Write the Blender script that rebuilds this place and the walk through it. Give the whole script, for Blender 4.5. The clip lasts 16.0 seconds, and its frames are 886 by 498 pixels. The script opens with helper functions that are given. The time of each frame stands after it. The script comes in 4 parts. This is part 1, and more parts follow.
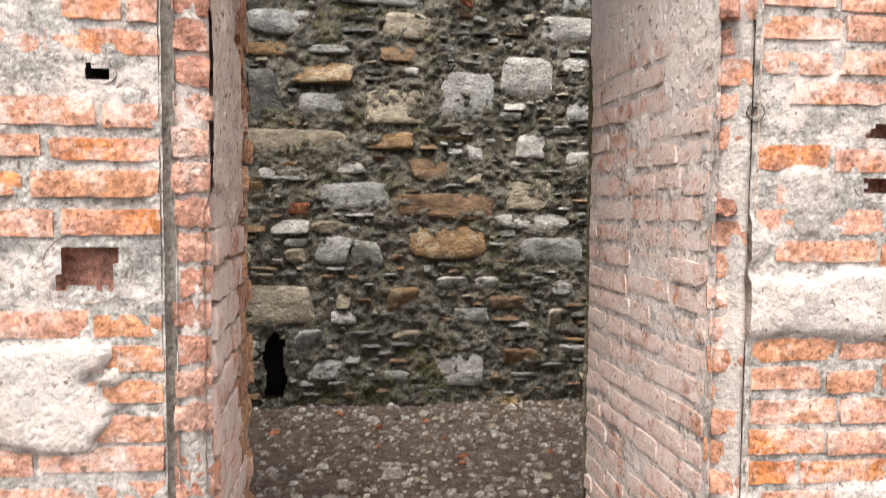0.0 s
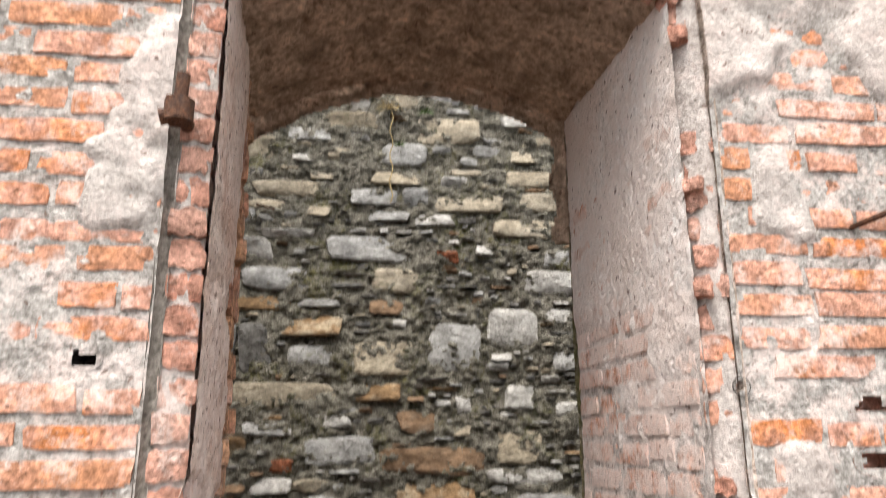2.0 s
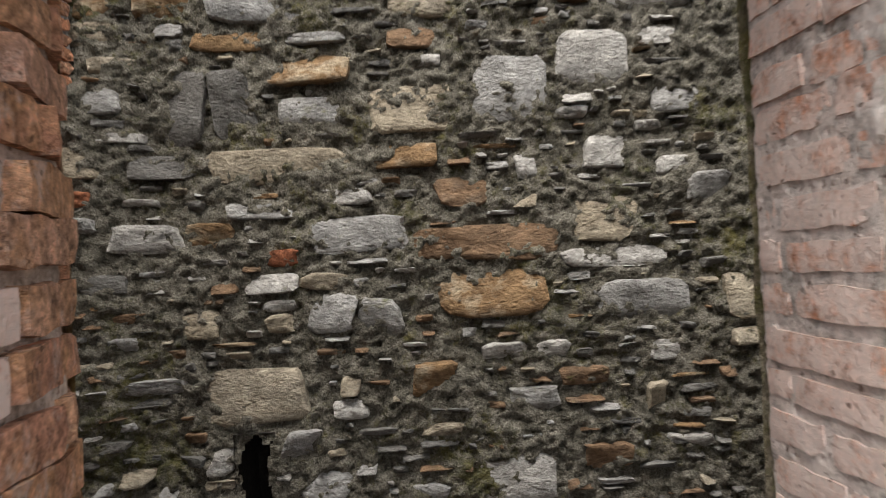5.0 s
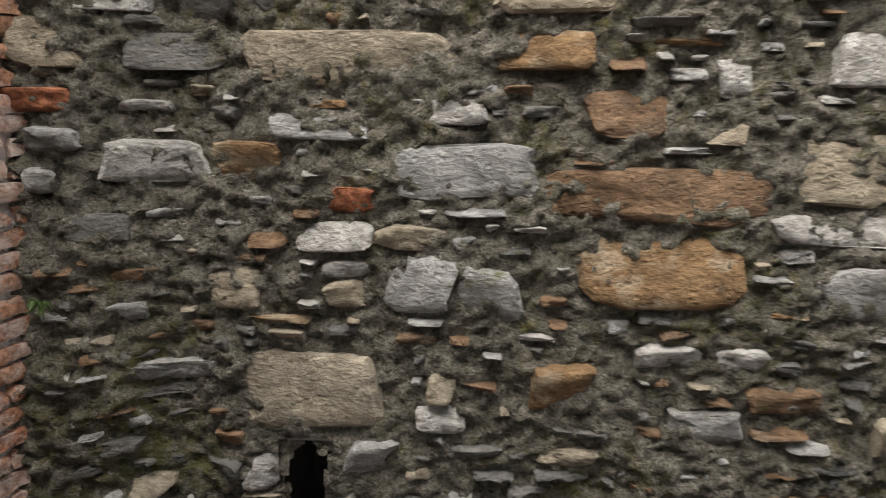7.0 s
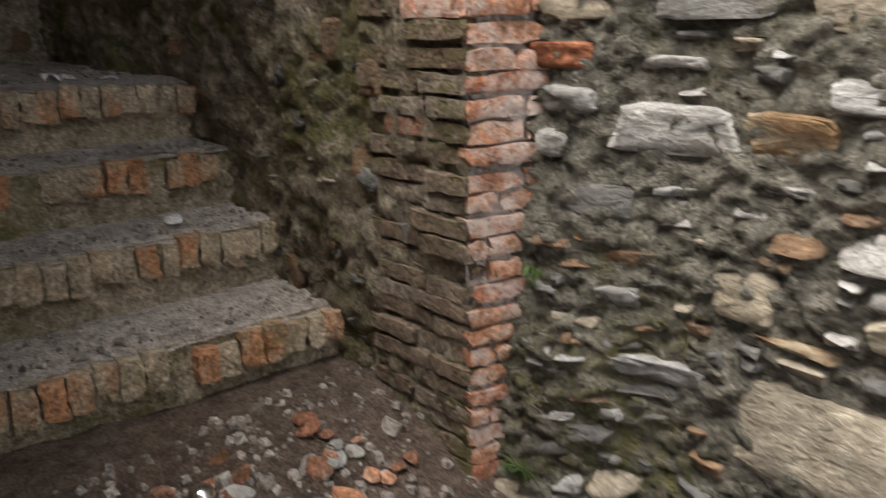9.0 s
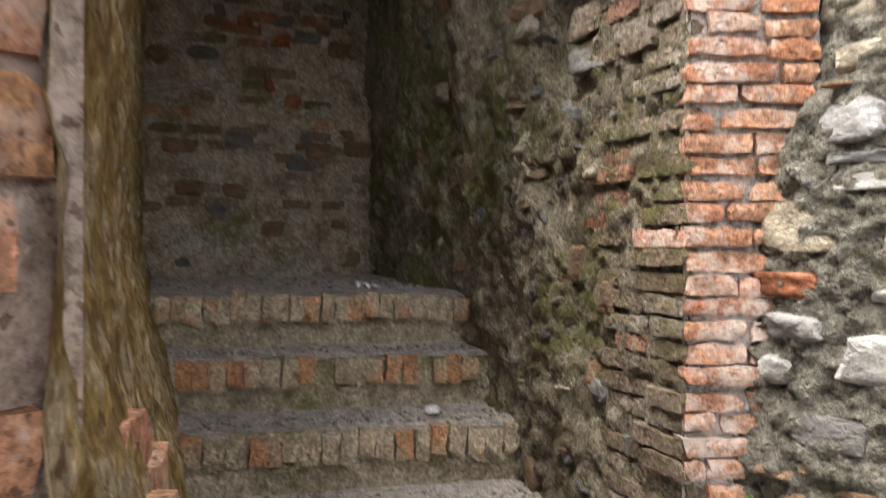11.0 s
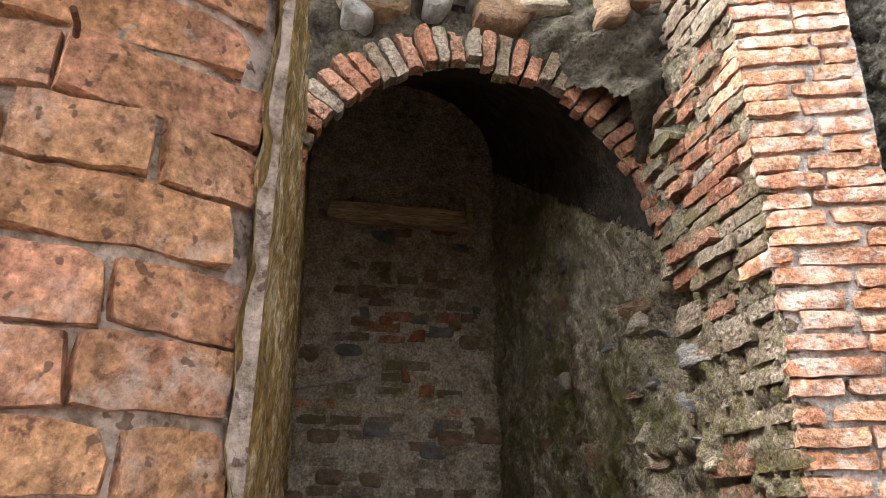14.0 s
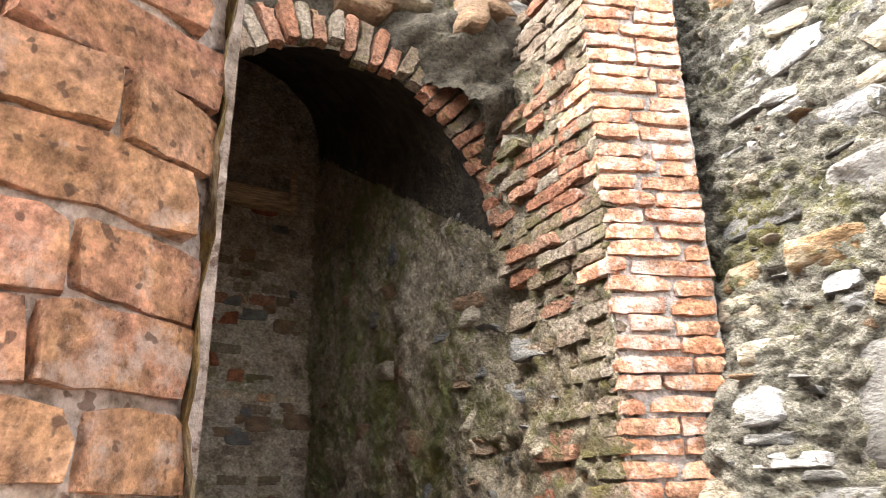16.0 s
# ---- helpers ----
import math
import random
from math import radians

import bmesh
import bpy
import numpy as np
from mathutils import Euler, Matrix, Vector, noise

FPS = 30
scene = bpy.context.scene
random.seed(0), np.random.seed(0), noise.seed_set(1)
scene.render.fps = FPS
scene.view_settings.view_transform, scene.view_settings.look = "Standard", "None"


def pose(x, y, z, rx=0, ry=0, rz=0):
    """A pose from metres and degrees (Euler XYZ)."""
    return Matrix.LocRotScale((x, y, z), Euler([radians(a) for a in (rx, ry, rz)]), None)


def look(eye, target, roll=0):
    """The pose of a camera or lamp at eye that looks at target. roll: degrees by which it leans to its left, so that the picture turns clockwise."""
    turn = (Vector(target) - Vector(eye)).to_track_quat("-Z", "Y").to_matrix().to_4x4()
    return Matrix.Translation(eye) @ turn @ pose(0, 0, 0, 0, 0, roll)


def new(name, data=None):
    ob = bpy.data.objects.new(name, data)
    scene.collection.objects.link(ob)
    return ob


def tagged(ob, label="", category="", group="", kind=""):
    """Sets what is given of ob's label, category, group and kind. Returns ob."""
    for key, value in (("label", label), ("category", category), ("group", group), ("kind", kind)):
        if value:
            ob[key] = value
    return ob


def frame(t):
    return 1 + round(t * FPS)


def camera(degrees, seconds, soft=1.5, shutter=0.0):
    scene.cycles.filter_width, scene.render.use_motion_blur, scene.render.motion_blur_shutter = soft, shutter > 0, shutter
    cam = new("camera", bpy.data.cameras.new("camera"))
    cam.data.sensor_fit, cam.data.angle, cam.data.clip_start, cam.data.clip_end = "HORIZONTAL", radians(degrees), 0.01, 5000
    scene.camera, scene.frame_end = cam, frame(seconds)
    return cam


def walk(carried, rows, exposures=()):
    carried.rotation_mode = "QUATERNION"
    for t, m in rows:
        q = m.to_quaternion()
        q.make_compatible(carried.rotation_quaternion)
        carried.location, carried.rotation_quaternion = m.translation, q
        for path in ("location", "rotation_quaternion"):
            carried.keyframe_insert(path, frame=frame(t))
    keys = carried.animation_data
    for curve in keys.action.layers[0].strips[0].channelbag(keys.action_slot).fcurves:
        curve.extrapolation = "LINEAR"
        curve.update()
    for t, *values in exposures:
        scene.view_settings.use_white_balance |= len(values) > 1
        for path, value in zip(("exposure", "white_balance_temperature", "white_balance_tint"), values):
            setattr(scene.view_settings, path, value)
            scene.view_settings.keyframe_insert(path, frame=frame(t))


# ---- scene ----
cam = camera(63.0, 16.0, soft=0.6, shutter=0.5)
PATH = [
    (0, (-0.456, 0.112, 1.171), (-0.243, 2.097, 1.049), 0.4),
    (0.5, (-0.457, 0.113, 1.203), (-0.222, 2.099, 1.222), 0.2),
    (1, (-0.46, 0.11, 1.233), (-0.221, 2.087, 1.41), 0.1),
    (1.5, (-0.465, 0.11, 1.251), (-0.228, 2.074, 1.548), 0.2),
    (2, (-0.452, 0.109, 1.277), (-0.216, 2.028, 1.787), -0.3),
    (2.5, (-0.419, 0.117, 1.288), (-0.183, 1.979, 1.98), -1.2),
    (3, (-0.378, 0.261, 1.244), (-0.187, 2.175, 1.789), -0.9),
    (3.5, (-0.386, 0.524, 1.23), (-0.167, 2.462, 1.672), -0.8),
    (4, (-0.407, 0.8, 1.189), (-0.202, 2.782, 1.37), -1.2),
    (4.5, (-0.323, 1.117, 1.104), (-0.177, 3.111, 1.165), -2.0),
    (4.7, (-0.278, 1.198, 1.094), (-0.192, 3.195, 1.149), -3.2),
    (6.8, (-0.387, 2.288, 1.462), (-0.469, 4.238, 1.026), 0.0),
    (7, (-0.454, 2.337, 1.453), (-0.579, 4.283, 1.008), 0.2),
    (7.5, (-0.467, 2.465, 1.488), (-0.823, 4.374, 1.007), -1.4),
    (8, (-0.414, 2.614, 1.52), (-1.344, 4.291, 0.954), -0.8),
    (8.5, (-0.476, 2.667, 1.537), (-1.681, 4.109, 0.851), -1.8),
    (9, (-0.567, 2.716, 1.519), (-1.917, 4.052, 0.891), -1.3),
    (9.5, (-0.624, 2.746, 1.508), (-2.186, 3.893, 1.013), -0.7),
    (9.7, (-0.624, 2.747, 1.507), (-2.245, 3.813, 1.02), 0.7),
    (11.8, (-0.081, 2.73, 1.506), (-1.984, 3.259, 1.82), 1.0),
    (12, (-0.073, 2.734, 1.518), (-1.972, 3.23, 1.903), 1.2),
    (12.5, (-0.062, 2.743, 1.54), (-1.929, 3.168, 2.118), 1.5),
    (13, (-0.055, 2.751, 1.543), (-1.911, 3.13, 2.185), 1.2),
    (13.5, (-0.06, 2.75, 1.545), (-1.912, 3.091, 2.219), 0.6),
    (14, (-0.069, 2.739, 1.539), (-1.903, 3.08, 2.261), 0.7),
    (14.5, (-0.09, 2.7, 1.536), (-1.899, 3.15, 2.261), 0.5),
    (15, (-0.11, 2.634, 1.541), (-1.869, 3.271, 2.249), -0.2),
    (15.5, (-0.113, 2.586, 1.541), (-1.82, 3.348, 2.251), -0.6),
    (16, (-0.125, 2.532, 1.536), (-1.781, 3.417, 2.225), -0.8),
]
walk(cam, [(t, look(eye, target, roll)) for t, eye, target, roll in PATH],
     exposures=[(0, 1.2), (2.5, 1.2), (4.0, 1.1), (4.5, 0.95), (7.0, 1.0), (8.0, 1.15), (8.5, 1.4), (9.0, 1.75), (9.7, 2.1), (12.0, 2.8), (14.0, 2.95), (16.0, 3.35)])

# ---- light: an overcast sky over an open passage ----
world = bpy.data.worlds.new("overcast_sky")
scene.world = world
world.use_nodes = True
wn, wl = world.node_tree.nodes, world.node_tree.links
sky = wn.new("ShaderNodeTexSky")
sky.sky_type, sky.sun_disc = "NISHITA", False
sky.sun_elevation, sky.sun_rotation = radians(67), radians(202)
pale = wn.new("ShaderNodeHueSaturation")
pale.inputs["Saturation"].default_value = 0.1
wl.new(sky.outputs[0], pale.inputs["Color"])
wl.new(pale.outputs[0], wn["Background"].inputs[0])
wn["Background"].inputs[1].default_value = 0.15
sun = new("sun", bpy.data.lights.new("sun", "SUN"))
sun.data.energy, sun.data.angle, sun.data.color = 3.4, radians(50), (1.0, 0.94, 0.86)
sun.matrix_world = look((-1.3, -3.2, 8.0), (0, 0, 0))


# ---- materials ----
def mat(name, ramp, scale=6.0, rand="object", spread=0.55, rough=0.9, bump=0.5, fine=70.0, white=0.0,
        wash=(0.68, 0.61, 0.575), moss=0.0, mosscol=(0.075, 0.09, 0.03), pits=0.5, veil=None, stretch=(1, 1, 1), pit_shade=0.0, speck=1.0):
    """Weathered mineral surface: base colours, grain, whitewash remains, moss, pits and painted pit shade."""
    m = bpy.data.materials.new(name)
    m.use_nodes = True
    n, l = m.node_tree.nodes, m.node_tree.links
    bsdf = n["Principled BSDF"]
    bsdf.inputs["Roughness"].default_value = rough
    bsdf.inputs["Specular IOR Level"].default_value = 0.25
    geo = n.new("ShaderNodeNewGeometry")
    mp = n.new("ShaderNodeMapping")
    mp.inputs["Scale"].default_value = stretch
    l.new(geo.outputs["Position"], mp.inputs[0])

    def noise_node(sc, detail=6.0, rg=0.62):
        t = n.new("ShaderNodeTexNoise")
        t.inputs["Scale"].default_value, t.inputs["Detail"].default_value, t.inputs["Roughness"].default_value = sc, detail, rg
        l.new(mp.outputs[0], t.inputs["Vector"])
        return t.outputs["Fac"]

    def math_node(op, a, b):
        t = n.new("ShaderNodeMath")
        t.operation = op
        for i, v in enumerate((a, b)):
            if isinstance(v, (int, float)):
                t.inputs[i].default_value = v
            else:
                l.new(v, t.inputs[i])
        return t.outputs[0]

    def band(v, lo, hi):
        t = n.new("ShaderNodeMapRange")
        t.inputs["From Min"].default_value, t.inputs["From Max"].default_value = lo, hi
        l.new(v, t.inputs["Value"])
        return t.outputs[0]

    def mix(fac, a, b, kind="MIX"):
        t = n.new("ShaderNodeMix")
        t.data_type, t.blend_type = "RGBA", kind
        for i, v in ((0, fac), (6, a), (7, b)):
            if isinstance(v, (int, float)):
                t.inputs[i].default_value = v
            elif isinstance(v, tuple):
                t.inputs[i].default_value = (*v, 1)
            else:
                l.new(v, t.inputs[i])
        return t.outputs[2]

    fac = band(noise_node(scale), 0.3, 0.7)
    if rand == "object":
        rnd = n.new("ShaderNodeObjectInfo").outputs["Random"]
    elif rand == "island":
        rnd = geo.outputs["Random Per Island"]
    else:
        rnd = None
    if rnd is not None:
        fac = math_node("ADD", math_node("MULTIPLY", fac, 1 - spread), math_node("MULTIPLY", rnd, spread))
    cr = n.new("ShaderNodeValToRGB")
    els = cr.color_ramp.elements
    for i, c in enumerate(ramp):
        e = els[i] if i < 2 else els.new(0.5)
        e.position, e.color = i / (len(ramp) - 1) if len(ramp) > 1 else 0, (*c, 1)
    l.new(fac, cr.inputs[0])
    grain = noise_node(fine, 5.0, 0.7)
    col = mix(1.0, cr.outputs[0], mix(band(grain, 0.3, 0.72), (1 - 0.66 * speck, 1 - 0.68 * speck, 1 - 0.70 * speck), (1 + 0.5 * speck,) * 3), "MULTIPLY")
    col = mix(1.0, col, mix(band(noise_node(fine * 0.22, 7.0, 0.75), 0.34, 0.66), (0.5, 0.49, 0.48), (1.25, 1.25, 1.25)), "MULTIPLY")
    if veil:
        at = n.new("ShaderNodeAttribute")
        at.attribute_name = "plaster"
        tone = mix(band(noise_node(4.0, 8.0, 0.7), 0.38, 0.62), veil[0], veil[1])
        tone = mix(1.0, tone, mix(band(grain, 0.3, 0.7), (0.66, 0.65, 0.64), (1.1, 1.1, 1.1)), "MULTIPLY")
        col = mix(at.outputs["Fac"], col, tone)
    if white:
        w = math_node("ADD", math_node("MULTIPLY", noise_node(3.2, 9.0, 0.72), 0.45), math_node("MULTIPLY", noise_node(17.0, 9.0, 0.75), 0.55))
        w = band(w, 0.62 - 0.25 * white, 0.68 - 0.2 * white)
        w = math_node("MULTIPLY", w, 0.78)
        col = mix(w, col, mix(noise_node(5.0), wash, (0.72, 0.56, 0.50)))
    if moss:
        w = math_node("ADD", math_node("MULTIPLY", noise_node(2.3, 8.0, 0.7), 0.6), math_node("MULTIPLY", noise_node(26.0, 5.0, 0.75), 0.4))
        w = math_node("MULTIPLY", band(w, 0.62 - 0.22 * moss, 0.70 - 0.2 * moss), 0.85)
        col = mix(w, col, mix(band(noise_node(9.0), 0.35, 0.65), mosscol, (0.16, 0.14, 0.04)))
    # flat dark spots: the shade of small pits is put into the colour
    if pit_shade:
        w = band(noise_node(46.0, 2.0, 0.5), 0.73 - 0.11 * pit_shade, 0.76 - 0.10 * pit_shade)
        col = mix(math_node("MULTIPLY", w, 0.75), col, (0.13, 0.075, 0.055))
    l.new(col, bsdf.inputs["Base Color"])
    vor = n.new("ShaderNodeTexVoronoi")
    vor.inputs["Scale"].default_value = fine * 0.55
    l.new(mp.outputs[0], vor.inputs["Vector"])
    pit = band(vor.outputs["Distance"], 0.05, 0.35)
    hgt = math_node("ADD", math_node("ADD", noise_node(fine * 0.3, 8.0, 0.7), math_node("MULTIPLY", grain, 0.5)), math_node("MULTIPLY", pit, pits * 0.5))
    bn = n.new("ShaderNodeBump")
    bn.inputs["Strength"].default_value, bn.inputs["Distance"].default_value = bump, 0.045
    l.new(hgt, bn.inputs["Height"])
    l.new(bn.outputs[0], bsdf.inputs["Normal"])
    return m


ORANGE, RED, BUFF, PINK = (0.66, 0.25, 0.09), (0.52, 0.16, 0.07), (0.68, 0.38, 0.17), (0.62, 0.34, 0.26)
BRICK_FRONT = mat("weathered_brick", [RED, ORANGE, PINK, BUFF, ORANGE, (0.62, 0.28, 0.13)], white=0.48, bump=0.45, pit_shade=0.35)
BRICK_REVEAL = mat("whitewashed_brick", [PINK, (0.58, 0.25, 0.14), PINK, (0.60, 0.33, 0.23)], white=0.88, wash=(0.80, 0.75, 0.72), bump=0.45, pit_shade=0.45)
BRICK_JAMB = mat("pink_brick", [(0.60, 0.36, 0.29), (0.52, 0.25, 0.18), (0.62, 0.34, 0.26), (0.44, 0.18, 0.11), (0.60, 0.38, 0.31)], white=0.36, bump=0.6, pit_shade=0.45)
BRICK_INNER = mat("salmon_brick", [(0.60, 0.31, 0.22), (0.66, 0.35, 0.24), (0.68, 0.39, 0.22), (0.54, 0.26, 0.18), (0.68, 0.42, 0.33)], scale=9, white=0.42, wash=(0.70, 0.56, 0.49), bump=0.8, fine=60, pit_shade=0.8)
BRICK_PILLAR = mat("pillar_brick", [(0.54, 0.21, 0.11), (0.60, 0.29, 0.17), (0.60, 0.34, 0.22), (0.64, 0.43, 0.30), (0.50, 0.18, 0.10)], white=0.56, wash=(0.72, 0.67, 0.61), bump=0.7, pit_shade=0.3)
BRICK_DAMP = mat("damp_brick", [(0.17, 0.12, 0.085), (0.28, 0.21, 0.155), (0.32, 0.14, 0.08), (0.40, 0.35, 0.29)], moss=0.6, mosscol=(0.085, 0.085, 0.03), bump=0.9)
BRICK_RED = mat("dark_red_brick", [(0.26, 0.11, 0.07), (0.38, 0.17, 0.10), (0.20, 0.10, 0.07), (0.42, 0.26, 0.19)], white=0.2, wash=(0.5, 0.45, 0.4), moss=0.42, bump=0.9)
BRICK_STEP = mat("step_brick", [(0.48, 0.27, 0.16), (0.62, 0.32, 0.17), (0.56, 0.47, 0.34), (0.50, 0.21, 0.10), (0.58, 0.48, 0.37)], moss=0.32, mosscol=(0.17, 0.16, 0.06), bump=0.8)
MORTAR = mat("lime_mortar", [(0.30, 0.285, 0.27), (0.47, 0.45, 0.43), (0.37, 0.355, 0.34)], rand=None, bump=0.55, fine=75,
             veil=((0.60, 0.55, 0.52), (0.50, 0.43, 0.40)), white=0.5, wash=(0.74, 0.68, 0.66), pit_shade=0.35)
PLASTER = mat("stained_whitewash", [(0.52, 0.48, 0.46), (0.42, 0.39, 0.37)], rand=None, bump=0.55, fine=60, pits=0.8,
              veil=((0.90, 0.86, 0.84), (0.78, 0.68, 0.63)), white=0.75, wash=(0.80, 0.75, 0.72), pit_shade=0.6)
PLASTER_PINK = mat("pinkish_plaster", [(0.42, 0.35, 0.30), (0.56, 0.45, 0.38)], rand=None, bump=0.6, fine=50, pits=0.9,
                   veil=((0.80, 0.69, 0.62), (0.64, 0.46, 0.38)), white=0.55, pit_shade=0.85)
GREY_RENDER = mat("grey_render", [(0.22, 0.20, 0.18), (0.34, 0.31, 0.28)], rand=None, bump=0.5)
SOFFIT = mat("sooty_plaster", [(0.26, 0.18, 0.13), (0.62, 0.47, 0.36), (0.44, 0.33, 0.25)], rand=None, scale=9, bump=0.8, fine=40, pits=0.9, pit_shade=0.75)
RUBBLE_MORTAR = mat("rubble_mortar", [(0.04, 0.037, 0.028), (0.21, 0.197, 0.16), (0.09, 0.083, 0.066), (0.33, 0.31, 0.265)], rand=None, scale=14,
                    bump=1.0, fine=90, moss=0.44, mosscol=(0.06, 0.065, 0.02))
DAMP_WALL = mat("damp_mossy_wall", [(0.07, 0.058, 0.042), (0.28, 0.235, 0.17), (0.13, 0.11, 0.08), (0.36, 0.32, 0.25)], rand=None, scale=11, bump=1.0, fine=80,
                moss=0.62, mosscol=(0.07, 0.075, 0.022), stretch=(1, 1, 0.7))
SOOT_WALL = mat("damp_plastered_masonry", [(0.20, 0.165, 0.125), (0.52, 0.43, 0.33), (0.34, 0.27, 0.20), (0.56, 0.52, 0.45)], rand=None, scale=5, bump=1.0, fine=60, moss=0.42, mosscol=(0.15, 0.16, 0.055))
# rubble over the arch: shade of an overhang not built is in the colour
SHADED_RUBBLE = mat("shaded_rubble", [(0.018, 0.016, 0.012), (0.085, 0.072, 0.053), (0.035, 0.03, 0.023), (0.12, 0.105, 0.08)], rand=None, scale=10, bump=1.0, fine=60, moss=0.3, mosscol=(0.045, 0.05, 0.018))
DEEP_WALL = mat("damp_deep_wall", [(0.09, 0.08, 0.06), (0.36, 0.30, 0.22), (0.20, 0.165, 0.12), (0.42, 0.37, 0.29)], rand=None, scale=7, bump=1.0, fine=60, moss=0.7, mosscol=(0.11, 0.14, 0.035), stretch=(1, 1, 0.6))
CRUST = mat("crusted_plaster", [(0.30, 0.19, 0.07), (0.62, 0.52, 0.36), (0.40, 0.27, 0.10), (0.74, 0.67, 0.55), (0.24, 0.15, 0.06)], rand=None, scale=22, bump=1.0, fine=80, moss=0.42, mosscol=(0.14, 0.10, 0.03), stretch=(1, 1, 0.4), pit_shade=0.6)
# near-black base colour: the vault's shade is put into the material
VAULT = mat("shaded_vault", [(0.03, 0.025, 0.019), (0.10, 0.078, 0.056)], rand=None, bump=1.0, fine=60)
STEP_DIRT = mat("trodden_dirt", [(0.44, 0.38, 0.34), (0.68, 0.62, 0.57), (0.54, 0.47, 0.43)], rand=None, scale=5, bump=0.9, fine=120)
RISER = mat("mossy_riser", [(0.42, 0.36, 0.26), (0.62, 0.53, 0.40)], rand=None, moss=0.5, mosscol=(0.16, 0.16, 0.05), bump=0.9)
EARTH = mat("gravelly_earth", [(0.11, 0.08, 0.062), (0.24, 0.18, 0.145), (0.17, 0.125, 0.10)], rand=None, scale=8, bump=1.0, fine=130)
CHIPS = mat("stone_chips", [(0.12, 0.10, 0.085), (0.30, 0.275, 0.25), (0.19, 0.16, 0.14), (0.46, 0.43, 0.40), (0.42, 0.16, 0.08), (0.36, 0.17, 0.10), (0.44, 0.2, 0.11), (0.24, 0.2, 0.17)], rand="island", spread=0.9, bump=0.5)
STONES = {
    "grey": mat("grey_limestone", [(0.21, 0.21, 0.21), (0.40, 0.395, 0.385), (0.30, 0.295, 0.285)], scale=9, spread=0.4, bump=0.75, fine=60, speck=0.45, stretch=(0.85, 1, 1.35), moss=0.2),
    "pale": mat("pale_limestone", [(0.31, 0.305, 0.295), (0.50, 0.485, 0.46), (0.39, 0.38, 0.365)], scale=9, spread=0.4, bump=0.75, fine=60, speck=0.45, stretch=(0.85, 1, 1.35), moss=0.15),
    "tan": mat("tan_sandstone", [(0.29, 0.245, 0.18), (0.42, 0.365, 0.28), (0.34, 0.305, 0.25)], scale=8, spread=0.45, bump=0.75, fine=60, speck=0.45, stretch=(0.85, 1, 1.35), moss=0.2),
    "ochre": mat("ochre_stone", [(0.33, 0.22, 0.12), (0.46, 0.38, 0.27), (0.25, 0.155, 0.08), (0.50, 0.44, 0.35), (0.36, 0.24, 0.13)], scale=9, spread=0.3, bump=0.75, fine=60, speck=0.45, stretch=(0.85, 1, 1.35), moss=0.2),
    "brown": mat("brown_schist", [(0.15, 0.105, 0.07), (0.26, 0.165, 0.10), (0.20, 0.155, 0.115)], scale=9, spread=0.35, bump=0.75, fine=60, speck=0.45, stretch=(0.85, 1, 1.35), moss=0.22),
    "dark": mat("dark_slate", [(0.10, 0.10, 0.10), (0.20, 0.195, 0.185), (0.15, 0.14, 0.13)], scale=8, spread=0.5, bump=0.75, fine=60, speck=0.45, stretch=(0.85, 1, 1.35), moss=0.15),
    "brick": mat("old_red_brick", [(0.30, 0.10, 0.05), (0.42, 0.18, 0.10)], scale=9, bump=0.6, fine=55, moss=0.1),
}
# hole linings: near black, so the shade inside is in the colour
DARK = mat("recess_shade", [(0.03, 0.027, 0.024), (0.06, 0.05, 0.045)], rand=None)
RUST = mat("rusty_iron", [(0.05, 0.03, 0.025), (0.14, 0.06, 0.03), (0.08, 0.05, 0.04)], rand=None, scale=30, rough=0.7, bump=0.5, fine=150)
WOOD = mat("dusty_timber", [(0.36, 0.25, 0.15), (0.50, 0.37, 0.24), (0.42, 0.31, 0.20)], rand=None, scale=14, bump=0.4, fine=90, stretch=(1, 0.12, 1))
DUSTY_PIPE = mat("dusty_iron", [(0.30, 0.25, 0.22), (0.44, 0.38, 0.34)], rand=None, scale=30, rough=0.7, bump=0.4, fine=120)
PALE_MISC = mat("crumpled_white_plastic", [(0.7, 0.7, 0.7), (0.8, 0.8, 0.8)], rand=None, rough=0.5, bump=0.3)
STRAW = mat("dry_grass", [(0.42, 0.30, 0.13), (0.52, 0.40, 0.2), (0.3, 0.22, 0.1)], rand="island", rough=0.8, bump=0.1)
LEAF = mat("green_weed", [(0.05, 0.09, 0.025), (0.09, 0.14, 0.04)], rand="island", rough=0.6, bump=0.1)
CHROME = bpy.data.materials.new("dull_chrome")
CHROME.use_nodes = True
CHROME.node_tree.nodes["Principled BSDF"].inputs["Metallic"].default_value = 1.0
CHROME.node_tree.nodes["Principled BSDF"].inputs["Roughness"].default_value = 0.22
CHROME.node_tree.nodes["Principled BSDF"].inputs["Base Color"].default_value = (0.8, 0.8, 0.8, 1)


# ---- building helpers ----
rng = np.random.default_rng(7)


